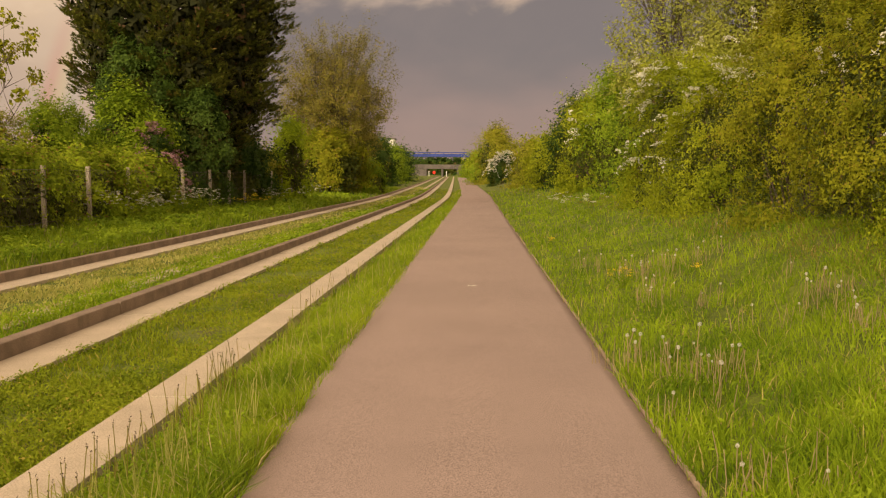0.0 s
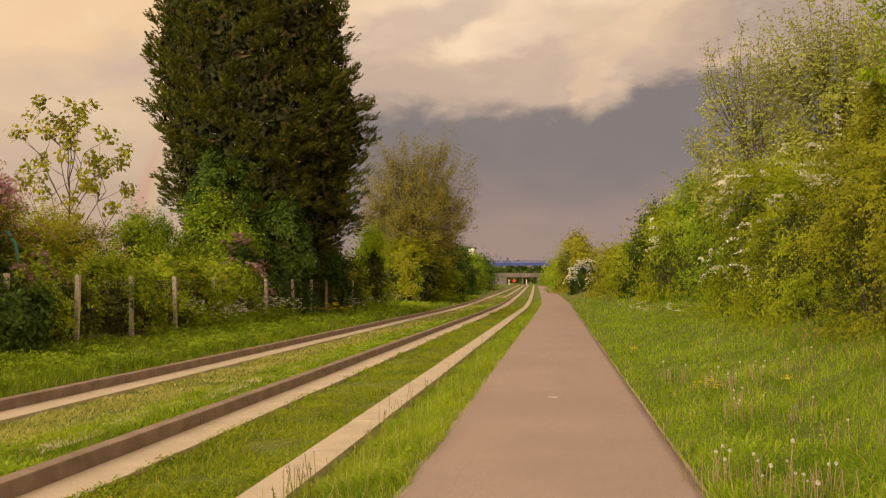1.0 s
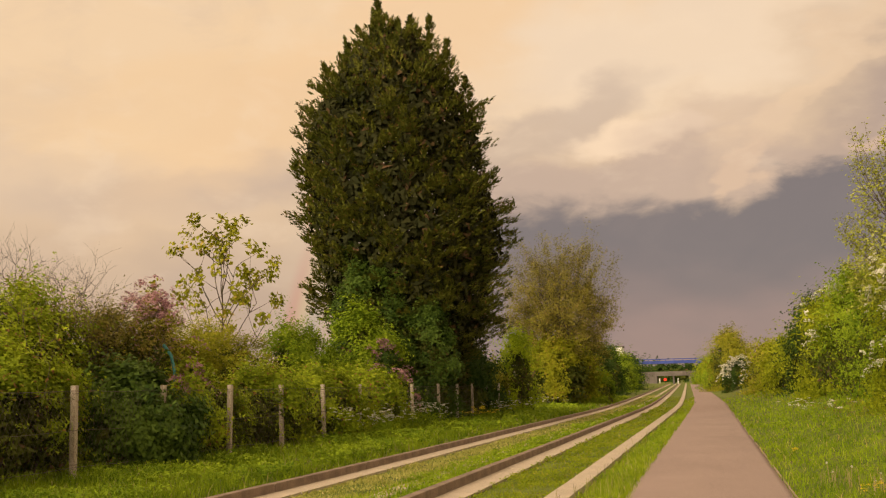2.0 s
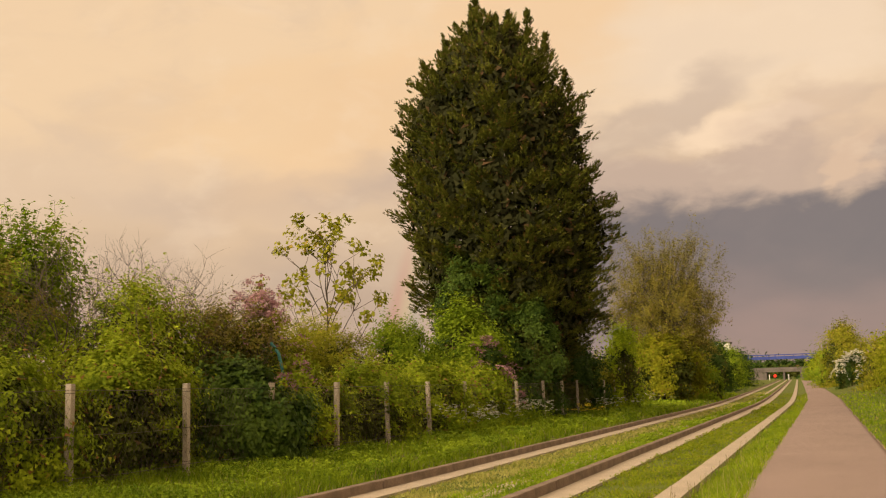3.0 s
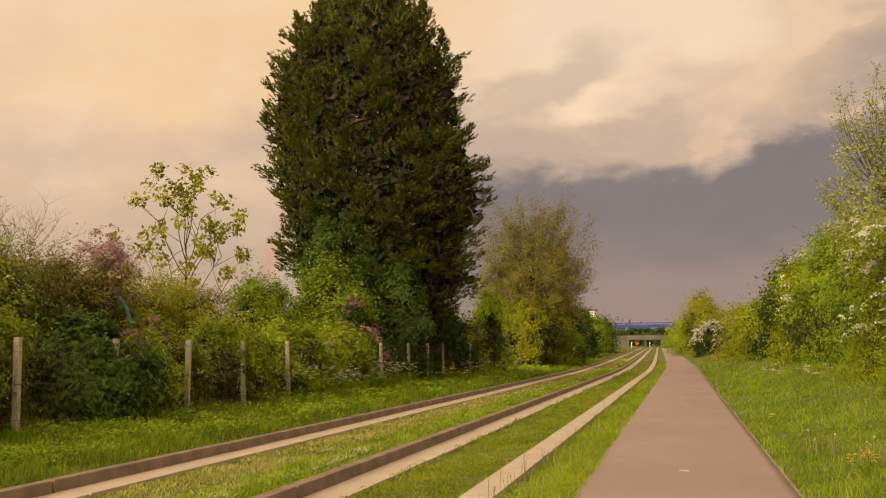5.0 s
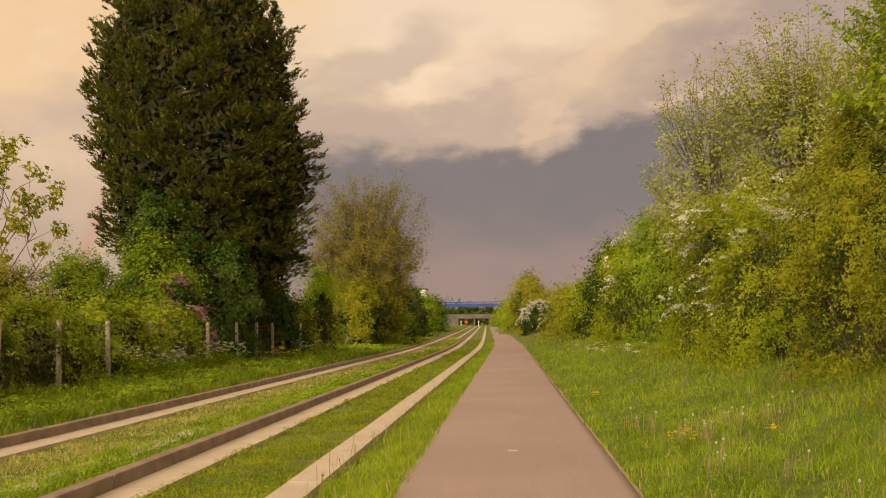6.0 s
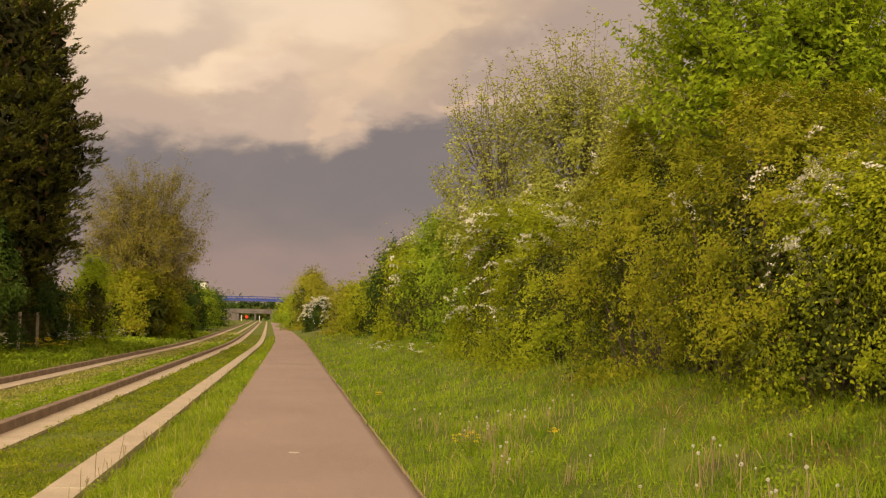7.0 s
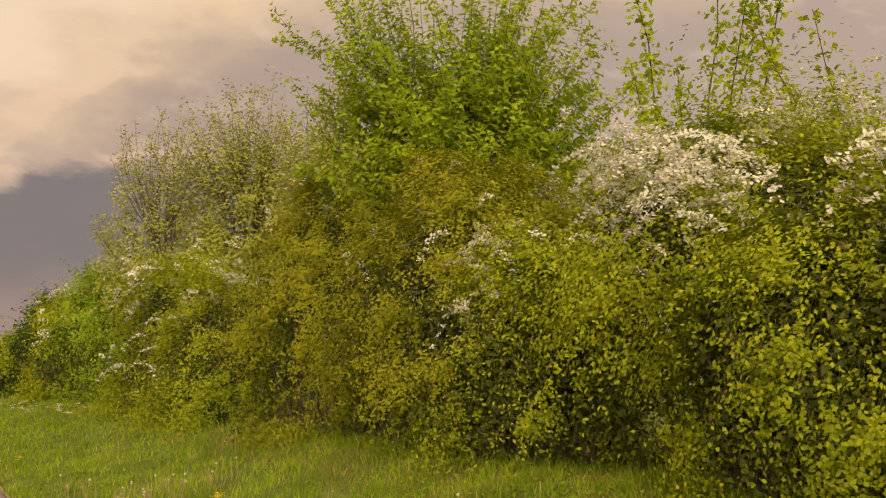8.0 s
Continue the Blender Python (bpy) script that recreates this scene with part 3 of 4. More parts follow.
def sprays(rng, top, c, d, count, material, up=0.1, r0=0.5, big=1.0, each=9):
    """Blossom in rounded clusters strung in tiers along arching twigs on the outside of a bush."""
    ok = np.where(d[:, 2] > up)[0]
    liked = rng.choice(ok, max(3, int(len(ok) * 0.45)), replace=False)
    pts, face = [], []
    for _ in range(count):
        i = rng.choice(liked)
        w = unit(d[i] + rng.normal(0, 0.35, 3))
        o = c[i] + rng.normal(0, 0.45, 3) * r0 + w * 0.08
        side = np.cross(w, np.array([0, 0, 1.0])) * rng.choice((-1, 1)) + w * rng.uniform(0.2, 0.8)
        side = side / max(0.1, np.linalg.norm(side)) + np.array([0, 0, rng.uniform(-0.25, 0.35)])
        n = rng.integers(3, 8)
        gap = 0.075 * big
        for s in range(n):
            q = o + side * s * gap + np.array([0, 0, -0.012 * s * s * big])
            pts.append(q + np.clip(rng.normal(0, 1, (each, 3)), -1.5, 1.5) * np.array([0.03, 0.03, 0.018]) * big)
            face.append(np.repeat(w[None] * 0.6 + np.array([[0, 0, 0.6]]), each, 0))
    pts, face = np.concatenate(pts), np.concatenate(face)
    v, f = leaves(pts, face, np.full(len(pts), 0.038 * big), np.full(len(pts), 0.036 * big), rng, 0.1)
    raw("blossom", v, f, material, top, "clusters of small flowers")


def crown_tree(name, label, x, y, trunk, centre, radii, material, seed, clusters=160, per=40, leaf=0.08, loose=0.07, bark=None, limbs=8, bare=0.45, shell=0.35, lump=0.3, up=0.5, category="tree", wide=0.62, twig=0.012, low=-1.0):
    """A trunk, limbs that fork towards an uneven rounded crown, and leafy shoots at their ends."""
    rng = np.random.default_rng(seed)
    z = float(land(x, y)) - 0.05
    top = thing(name, label, category, (x, y, z))
    ce, ra = np.array(centre, float), np.array(radii, float)
    u = unit(rng.normal(0, 1, (clusters * 2, 3)))
    u = u[u[:, 2] > low][:clusters]
    bumps = np.array([noise.noise((a * 1.9 + seed, b * 1.9, c * 1.9)) + 0.5 * noise.noise((a * 4.5, b * 4.5 + seed, c * 4.5)) for a, b, c in u])
    ends = ce + u * ra * ((1 + lump * bumps) * rng.uniform(shell, 1, len(u)) ** 0.4)[:, None]
    t = np.linspace(0, 1, 8)[:, None]
    stem = np.array([0, 0, -0.1]) * (1 - t) + (ce * np.array([0.9, 0.9, 1.0])) * t + np.sin(t * 5) * rng.normal(0, 0.04, 3) * ra[0]
    v, f = tubes([(stem, trunk, trunk * 0.4)], 8)
    raw("trunk", v, f, bark or BARK, top, smooth=True)
    lead = unit(rng.normal(0, 1, (limbs, 3)) + np.array([0, 0, 0.35]))
    own = np.argmax((ends - ce) / ra @ lead.T, 1)
    p_all, w_all = [], []
    for g in range(limbs):
        mine = ends[own == g]
        if not len(mine):
            continue
        at = stem[rng.integers(3, 7)]
        mid = at * 0.4 + mine.mean(0) * 0.6
        bow = (at + mid) / 2 + np.array([0, 0, 0.12 * ra[2]]) * rng.uniform(-0.6, 0.6)
        limb = (1 - t) ** 2 * at + 2 * t * (1 - t) * bow + t * t * mid
        lines = [(limb, trunk * 0.38, trunk * 0.14)]
        for e in mine:
            a = limb[rng.integers(2, 8)]
            gap = np.linalg.norm(e - a)
            b = (a + e) / 2 + rng.normal(0, 0.1, 3) * gap - np.array([0, 0, up * 0.25 * gap])
            tw = (1 - t) ** 2 * a + 2 * t * (1 - t) * b + t * t * e
            lines.append((tw[[0, 2, 4, 6, 7]], twig, twig * 0.3))
            s = rng.uniform(bare, 1.02, per)
            q = np.stack([np.interp(s * 7, range(8), tw[:, i]) for i in range(3)], 1)
            p_all.append(q + np.clip(rng.normal(0, 1, (per, 3)), -1.6, 1.6) * loose)
            w_all.append(np.repeat(unit(e - b)[None], per, 0))
        v, f = tubes(lines, 3)
        raw("limb", v, f, bark or BARK, top)
    p, w = np.concatenate(p_all), np.concatenate(w_all)
    v, f = leaves(p, np.array([0, 0, 0.55]) + w * 0.3 + unit(p - ce) * 0.4, np.full(len(p), leaf), np.full(len(p), leaf * wide), rng, three=leaf > 0.105)
    raw("crown", v, f, material, top)
    return top


def whips(name, label, x, y, h, count, material, seed, spread=0.35, leaf=0.09, bare=0.25, category="tree", per=60):
    """Long upright leafy shoots from one stool."""
    rng = np.random.default_rng(seed)
    z = float(land(x, y)) - 0.05
    top = thing(name, label, category, (x, y, z))
    for i in range(count):
        a = rng.uniform(0, 2 * np.pi)
        o = np.array([math.cos(a), math.sin(a), 0.0])
        t = np.linspace(0, 1, 9)[:, None]
        hh = h * rng.uniform(0.65, 1.05)
        pts = o * 0.08 + o * spread * hh * t ** 1.5 * rng.uniform(0.3, 1.2) + np.array([0, 0, 1.0]) * hh * t + rng.normal(0, 0.02, (9, 3)) * hh * 0.2
        v, f = tubes([(pts, 0.02, 0.005)], 5)
        raw("shoot", v, f, BARK, top)
        s = rng.uniform(bare, 1.0, per)
        p = np.stack([np.interp(s * 8, range(9), pts[:, k]) for k in range(3)], 1) + rng.normal(0, 0.075, (per, 3))
        if i == 0:
            allp = []
        allp.append(p)
    p = np.concatenate(allp)
    v, f = leaves(p, np.tile([0.0, 0.0, 0.6], (len(p), 1)) + rng.normal(0, 0.5, (len(p), 3)), np.full(len(p), leaf), np.full(len(p), leaf * 0.62), rng)
    raw("foliage", v, f, material, top)
    return top


def tree(name, label, x, y, h, material, seed, trunk=0.16, depth=3, kids=4, leaf=0.07, per_tip=8, loose=0.14, spread=0.55, up=0.25, first=0.35, category="tree", bark=None, shrink=0.62, forks=6, z=None, wide=0.65, limb=0.45, lean=0.0, ends=False):
    """A trunk with forking limbs and leaves along the twigs."""
    rng = np.random.default_rng(seed)
    z = float(land(x, y)) - 0.05 if z is None else z
    top = thing(name, label, category, (x, y, z))
    trunk_pts = np.stack([rng.normal(0, 0.02 * h, 8).cumsum() * 0.3 + lean * np.linspace(0, 1, 8) * h, rng.normal(0, 0.02 * h, 8).cumsum() * 0.3, np.linspace(0, h * 0.6, 8)], 1)
    trunk_pts[0, :2] = 0
    v, f = tubes([(trunk_pts, trunk, trunk * 0.35)], 8)
    raw("trunk", v, f, bark or BARK, top, smooth=True)
    tips = []
    for i in range(forks + 1):
        lines = []
        if i == forks:
            grow(rng, trunk_pts[-1], (0, 0, 1), h * 0.22, trunk * 0.35, depth - 1, lines, tips, spread, up, kids, 0.1, shrink)
        else:
            s = first + (1 - first) * i / max(1, forks - 1)
            at = np.array([np.interp(s * 7, range(8), trunk_pts[:, k]) for k in range(3)])
            a = i * 2.4 + rng.uniform(-0.4, 0.4)
            w = np.array([math.cos(a) * spread * 1.5, math.sin(a) * spread * 1.5, 0.35 + 0.9 * s * s + up])
            grow(rng, at, w / np.linalg.norm(w), h * limb * (1.15 - 0.45 * s), trunk * 0.42, depth - 1, lines, tips, spread, up, kids, 0.12, shrink)
        v, f = tubes(lines, 3)
        raw("limb", v, f, bark or BARK, top)
    if per_tip:
        p = np.array([t[0] for t in tips])
        d = np.array([t[1] for t in tips])
        if ends:
            p, d = p[2::3], d[2::3]
        k = np.repeat(np.arange(len(p)), per_tip)
        q = p[k] + np.clip(rng.normal(0, 1, (len(k), 3)), -1.5, 1.5) * loose
        mid = p.mean(0)
        out = unit((p - mid)[k] * np.array([1, 1, 0.6]))
        v, f = leaves(q, np.array([0, 0, 0.35]) + d[k] * 0.2 + out * 0.6, np.full(len(k), leaf), np.full(len(k), leaf * wide), rng)
        raw("crown", v, f, material, top)
    return top


CYPRESS_Z = (0.5, 1.5, 3.1, 4.6, 6.1, 7.8, 9.3, 11.0, 12.8, 14.7, 16.6, 18.5, 20.3, 21.6, 23.0)
CYPRESS_MID = (0.3, 0.2, 0.1, 0.5, 0.3, 0.2, 0.3, -0.1, -0.3, -0.5, -0.5, -0.6, -0.5, -0.5, -1.2)
CYPRESS_WIDE = (2.0, 2.6, 3.5, 4.6, 5.1, 5.4, 6.0, 6.0, 5.9, 5.7, 5.3, 4.2, 2.9, 1.8, 0.4)


def conifer(name, label, x, y, h, seed):
    """A leyland cypress: tiers of flat, upturned sprays over a dark core, ragged spires at the top."""
    rng = np.random.default_rng(seed)
    z = float(land(x, y)) - 0.05
    top = thing(name, label, "tree", (x, y, z))
    v, f = tubes([([(0, 0, 0), (0.1, 0, h * 0.3), (-0.2, 0.1, h * 0.6), (-0.6, 0, h * 0.9)], 0.55, 0.06)], 9)
    raw("trunk", v, f, BARK, top, smooth=True)
    nb = 580
    s = 1 - (1 - (np.arange(nb) + rng.uniform(0, 1, nb)) / nb) ** 0.8
    a = np.arange(nb) * 2.39996 + rng.normal(0, 0.25, nb)
    tipz = 1.4 + s * (h - 2.4)
    half = np.interp(tipz, CYPRESS_Z, CYPRESS_WIDE)
    mid = np.interp(tipz, CYPRESS_Z, CYPRESS_MID)
    lump = np.array([noise.noise((math.cos(q) * 1.5, math.sin(q) * 1.5, t * 0.45 + seed)) for q, t in zip(a, tipz)])
    reach = np.maximum(half * (0.94 + 0.20 * lump) + rng.normal(0, 0.30, nb), 0.3)
    out = np.stack([np.cos(a), np.sin(a), np.zeros(nb)], 1)
    rise = np.interp(s, [0, 0.3, 0.6, 0.82, 0.93, 1], [0.05, 0.30, 0.55, 1.0, 1.9, 4.0]) * rng.uniform(0.6, 1.4, nb)
    stretch = unit(out + np.stack([rng.normal(0, 0.2, nb), rng.normal(0, 0.2, nb), rise], 1))
    across = unit(np.cross(stretch, np.array([0.0, 0, 1.0])))
    over = np.cross(across, stretch)
    long = np.minimum(reach * 0.8 + 0.4, rng.uniform(1.7, 3.0, nb))
    # a few leaders stand out above the rest
    spire = np.array([(-1.4, 0.3, h), (1.7, 0.2, h - 1.3), (-2.9, -0.3, h - 2.7), (0.4, 0.8, h - 1.0), (2.7, 0.0, h - 2.9), (-0.2, -0.9, h - 1.9), (-4.0, 0.3, h - 4.4), (3.6, 0.3, h - 5.0)])
    per, fan = 28, 16
    kb = np.repeat(np.arange(nb), per)
    t = np.tile((np.arange(per) + 0.5) / per, nb)
    turn = rng.uniform(-0.35, math.pi + 0.35, nb * per)
    fat = long[kb] * 0.36 * np.clip(1.05 - t, 0, 1) ** 0.6 * np.clip(0.45 + t, 0, 1)
    ring = across[kb] * np.cos(turn)[:, None] + over[kb] * (0.6 * np.sin(turn))[:, None]
    c = np.stack([mid, 0 * mid, tipz], 1)[kb] + out[kb] * reach[kb][:, None] - stretch[kb] * (long[kb] * (1 - t))[:, None] + ring * fat[:, None]
    axis = unit(stretch[kb] + ring * 0.55 + np.array([0, 0, 0.22]) + rng.normal(0, 0.14, (nb * per, 3)))
    size = rng.uniform(0.32, 0.62, nb * per) * np.interp(tipz[kb], [0, 18, 23], [1.0, 0.9, 0.6])
    # the leaders' own sprays, clasping an upright axis
    ks = np.repeat(np.arange(len(spire)), 75)
    ts = rng.uniform(0, 1, len(ks)) ** 0.8
    qa = rng.uniform(0, 2 * np.pi, len(ks))
    rad = 0.5 * (1 - ts) ** 1.3 + 0.02
    o2 = np.stack([np.cos(qa), np.sin(qa), 0 * qa], 1)
    c = np.concatenate([c, spire[ks] + np.stack([0 * ts, 0 * ts, -2.2 * (1 - ts)], 1) + o2 * (rad * 0.6)[:, None]])
    axis = np.concatenate([axis, unit(o2 * (1.0 * (1 - 0.5 * ts))[:, None] + np.array([0, 0, 0.9]) + rng.normal(0, 0.15, o2.shape))])
    size = np.concatenate([size, 0.22 + 0.42 * (1 - ts)])
    flat = unit(np.cross(axis, np.array([0.0, 0, 1.0])) + rng.normal(0, 0.18, axis.shape))
    k = np.repeat(np.arange(len(c)), fan)
    t = rng.uniform(0, 1, len(k))
    q = rng.uniform(-1, 1, len(k))
    pts = c[k] + axis[k] * (t * size[k])[:, None] + flat[k] * (q * 0.40 * (1 - t * 0.75) * size[k])[:, None] + rng.normal(0, 0.025, (len(k), 3))
    way = unit(axis[k] + flat[k] * q[:, None] * 0.7 + rng.normal(0, 0.15, (len(k), 3)))
    v, f = leaves(pts, np.cross(flat[k], axis[k]) + np.array([0, 0, 0.4]), np.full(len(k), 0.19), np.full(len(k), 0.085), rng, 0.2, way, True)
    raw("crown", v, f, CYPRESS, top)
    # core sprays whose dark colour gives the shade between the plumes
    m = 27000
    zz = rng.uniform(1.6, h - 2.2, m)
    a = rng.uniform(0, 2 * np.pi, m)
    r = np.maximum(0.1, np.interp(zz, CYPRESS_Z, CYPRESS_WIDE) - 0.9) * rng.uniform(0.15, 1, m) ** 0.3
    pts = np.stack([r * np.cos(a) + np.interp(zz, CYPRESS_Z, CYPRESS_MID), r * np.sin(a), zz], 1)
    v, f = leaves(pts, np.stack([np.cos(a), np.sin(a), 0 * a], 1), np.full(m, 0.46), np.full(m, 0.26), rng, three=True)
    raw("shaded_sprays", v, f, CORE_SHADE, top, "inner sprays coloured near-black as core shade, a few brown")
    return top


# ---- the fenced hedge on the left ----
def build_post():
    top = thing("fence_post", "weathered square concrete post of a chain-link fence", "fence post", group="fence posts")
    bm = bmesh.new()
    box(bm, (-0.062, -0.062, -0.3), (0.062, 0.062, 1.97), 0.012)
    shaft = part("shaft", bm, POST, top)
    for z in (0.35, 1.05, 1.8):
        bm = bmesh.new()
        box(bm, (-0.067, -0.067, z - 0.006), (0.067, 0.067, z + 0.006))
        part("tie_wire", bm, WIRE, shaft)
    return top


FENCE_X = -12.78
first_post = build_post()
posts = [first_post]
rng_posts = random.Random(5)
for i, y in enumerate([15.97, 19.66, 23.3, 26.95, 30.62, 34.3, 38.0, 41.7, 45.4, 50.13, 53.8, 57.5, 61.2, 64.9, 68.6, 72.3, 76.0, 12.3, 8.6]):
    m = pose(FENCE_X, y, float(land(FENCE_X, y)), rng_posts.uniform(-1.5, 1.5), rng_posts.uniform(-1.5, 1.5), rng_posts.uniform(-4, 4))
    if i == 0:
        first_post.matrix_basis = m
    else:
        copy_thing(first_post, m)


def build_mesh_fence():
    """Chain link: two families of thin slanting wires, with straining wires."""
    top = thing("chain_link_fence", "old rusty chain-link mesh overgrown by the hedge", "fence", (FENCE_X + 0.075, 0, 0))
    lines = []
    y0, y1, h = 8.6, 60.0, 1.85
    step = 0.14
    n = int((y1 - y0) / step)
    for i in range(n):
        y = y0 + i * step
        for s in (1, -1):
            yy = y + s * h * 0.55
            lines.append((((0.004 * s, y, float(land(FENCE_X, y)) + 0.05), (0.004 * s, yy, float(land(FENCE_X, yy)) + h)), 0.0022, 0.0022))
    v, f = tubes(lines, 3)
    raw("mesh_wire", v, f, WIRE, top)
    lines = []
    for z in (0.3, 1.05, 1.86):
        pts = [(0.01, y, float(land(FENCE_X, y)) + z - 0.03 * math.sin((y - y0) * 0.85) ** 2) for y in np.arange(y0, y1, 0.9)]
        lines.append((pts, 0.005, 0.005))
    v, f = tubes(lines, 4)
    raw("straining_wire", v, f, WIRE, top)


build_mesh_fence()

HEDGE = "hedge bushes along the fence"
for i, (x, y, rx, ry, h, mat, n, leaf, label) in enumerate([
    (-14.2, 11.0, 1.7, 2.6, 2.9, BRAMBLE, 26400, 0.101, "tangled green bramble behind the fence"),
    (-14.2, 15.0, 1.6, 2.6, 2.75, BRAMBLE, 28050, 0.101, "yellow-green bramble pushing through the fence"),
    (-14.2, 19.2, 1.5, 2.5, 2.9, BRAMBLE, 26400, 0.101, "dense green bramble thicket behind the fence"),
    (-13.55, 23.4, 1.25, 1.9, 2.45, IVY, 24000, 0.145, "dark glossy ivy mound smothering a fence post"),
    (-14.05, 27.2, 1.45, 2.5, 2.5, BRAMBLE, 23100, 0.107, "green bramble thicket behind the fence"),
    (-14.0, 31.5, 1.45, 2.7, 2.55, BRAMBLE, 23100, 0.107, "sunlit yellow-green bramble above the fence"),
    (-13.65, 36.5, 1.35, 3.0, 2.6, BRAMBLE, 21450, 0.119, "yellow-green bramble spilling over the fence"),
    (-13.65, 42.0, 1.35, 3.2, 2.6, BRAMBLE, 19800, 0.131, "yellow-green bramble spilling over the fence"),
    (-14.1, 48.0, 1.5, 3.2, 2.3, DEEP, 15000, 0.174, "dark green undergrowth behind the fence"),
    (-14.38, 54.0, 1.5, 3.4, 2.2, DEEP, 13500, 0.174, "dark green undergrowth behind the fence"),
    (-13.7, 60.0, 1.7, 3.4, 4.8, DEEP, 12000, 0.189, "dark green undergrowth behind the fence"),
    (-14.2, 67.0, 1.6, 4.0, 3.4, SHRUB, 12000, 0.203, "olive undergrowth behind the fence"),
]):
    bush("bramble" if mat is BRAMBLE else "bush", label, x, y, rx, ry, h, mat, n, leaf, 20 + i, group=HEDGE, category="bramble" if mat is BRAMBLE else "bush")

# taller shrubs behind
for i, (x, y, rx, ry, h, mat, n, leaf, label) in enumerate([
    (-17.2, 12.5, 2.2, 3.4, 5.0, SHRUB, 22000, 0.09, "olive-green hedge shrub with bare stems"),
    (-16.7, 17.4, 1.9, 3.0, 4.9, RUSSET, 17000, 0.075, "russet shrub with bare grey stems"),
    (-15.5, 21.2, 1.6, 2.5, 4.5, BRAMBLE, 24000, 0.09, "mixed green shrub and briar behind the fence"),
    (-15.6, 24.4, 1.5, 2.2, 4.4, RUSSET, 16000, 0.08, "brown-green shrub with mauve-tinged young leaves"),
    (-17.2, 31.0, 1.8, 3.6, 4.2, SHRUB, 24000, 0.09, "yellow-olive shrub behind the brambles"),
    (-17.6, 36.5, 1.9, 3.6, 4.3, SHRUB, 24000, 0.09, "yellow-olive shrub behind the brambles"),
    (-17.0, 42.0, 1.8, 3.0, 4.7, FRESH, 16000, 0.12, "bright fresh-green shrub beside the cypress"),
]):
    bush("hedge_shrub", label, x, y, rx, ry, h, mat, n, leaf, 50 + i, stems=34)

bush("lilac_bush", "lilac bush with pink-mauve flower heads", -15.0, 26.2, 1.4, 2.2, 4.5, RUSSET, 14000, 0.08, 71, 200, LILAC, stems=22, bloom_up=0.0, far_bloom=0.7)
bush("lilac_bush", "small lilac with pale mauve flower heads beside the cypress", -14.2, 45.8, 0.9, 1.3, 3.7, DEEP, 7000, 0.12, 72, 90, LILAC, bloom_up=0.0, far_bloom=1.4)
crown_tree("hedge_tree", "rounded fresh-green tree behind the hedge", -19.0, 21.0, 0.10, (0, 0, 4.0), (2.4, 2.4, 2.9), FRESH, 81, 320, 80, 0.135, 0.13, limbs=15, bare=0.35, shell=0.05, low=-0.6, up=0.2)
tree("bare_shrub", "leafless shrub of fine grey-brown twigs", -16.4, 23.6, 5.3, TWIG, 82, 0.045, 4, 5, 0.05, 0, 0.1, 0.6, 0.2, 0.1, "bare shrub", TWIG, forks=10, limb=0.42)
tree("bare_shrub", "leafless shrub of fine grey-brown twigs", -15.9, 19.6, 4.9, TWIG, 84, 0.045, 4, 4, 0.05, 0, 0.1, 0.6, 0.2, 0.1, "bare shrub", TWIG, forks=10, limb=0.42)
tree("sapling", "thin young tree with sparse yellow-green leaf clusters", -18.3, 38.0, 9.3, SHRUB, 83, 0.07, 2, 4, 0.22, 26, 0.17, 0.6, 0.25, 0.4, forks=12, limb=0.30, ends=True)
for i, (x, y, h) in enumerate([(-15.1, 16.6, 3.4), (-15.2, 20.6, 3.3), (-15.4, 13.2, 3.5)]):
    tree("bare_shrub", "dead grey-brown stems in the bramble thicket", x, y, h, TWIG, 86 + i, 0.04, 3, 5, 0.05, 0, 0.1, 0.8, -0.05, 0.1, "bare shrub", TWIG, forks=11, limb=0.5)
conifer("cypress_tree", "tall dense dark green leyland cypress clad in ivy", -15.7, 54.5, 23.6, 91)
bush("ivy_growth", "dark ivy climbing the lower face of the cypress", -16.4, 50.6, 2.4, 1.5, 9.0, IVY, 34000, 0.14, 92, category="ivy", lobe=0.55)
bush("ivy_growth", "ivy trails hanging below the cypress boughs", -13.6, 50.9, 1.5, 1.1, 6.6, IVY, 14000, 0.14, 99, category="ivy", lobe=0.45)
bush("young_sycamore", "bright green sycamore shoots below the cypress", -15.6, 47.0, 1.9, 1.6, 5.6, FRESH, 13000, 0.17, 93, lobe=0.6, reach=1.3)
crown_tree("broadleaf_tree", "large half-leafed tree with russet-green crown and bare upper twigs", -13.9, 100.0, 0.38, (0.3, 0, 8.6), (6.0, 5.4, 8.2), RUSSET, 94, 950, 80, 0.165, 0.25, limbs=24, bare=0.66, shell=0.12, twig=0.012, up=0.0, lump=0.36)
bush("bush", "olive shrub growth under the half-leafed tree", -13.7, 97.0, 3.4, 4.0, 6.4, OLIVE, 24000, 0.25, 96, lump=0.4)
bush("bush", "fresh green shrub below the half-leafed tree", -12.6, 70.0, 1.4, 2.2, 5.7, CHERRY, 10000, 0.16, 95, lobe=0.6, reach=1.3)
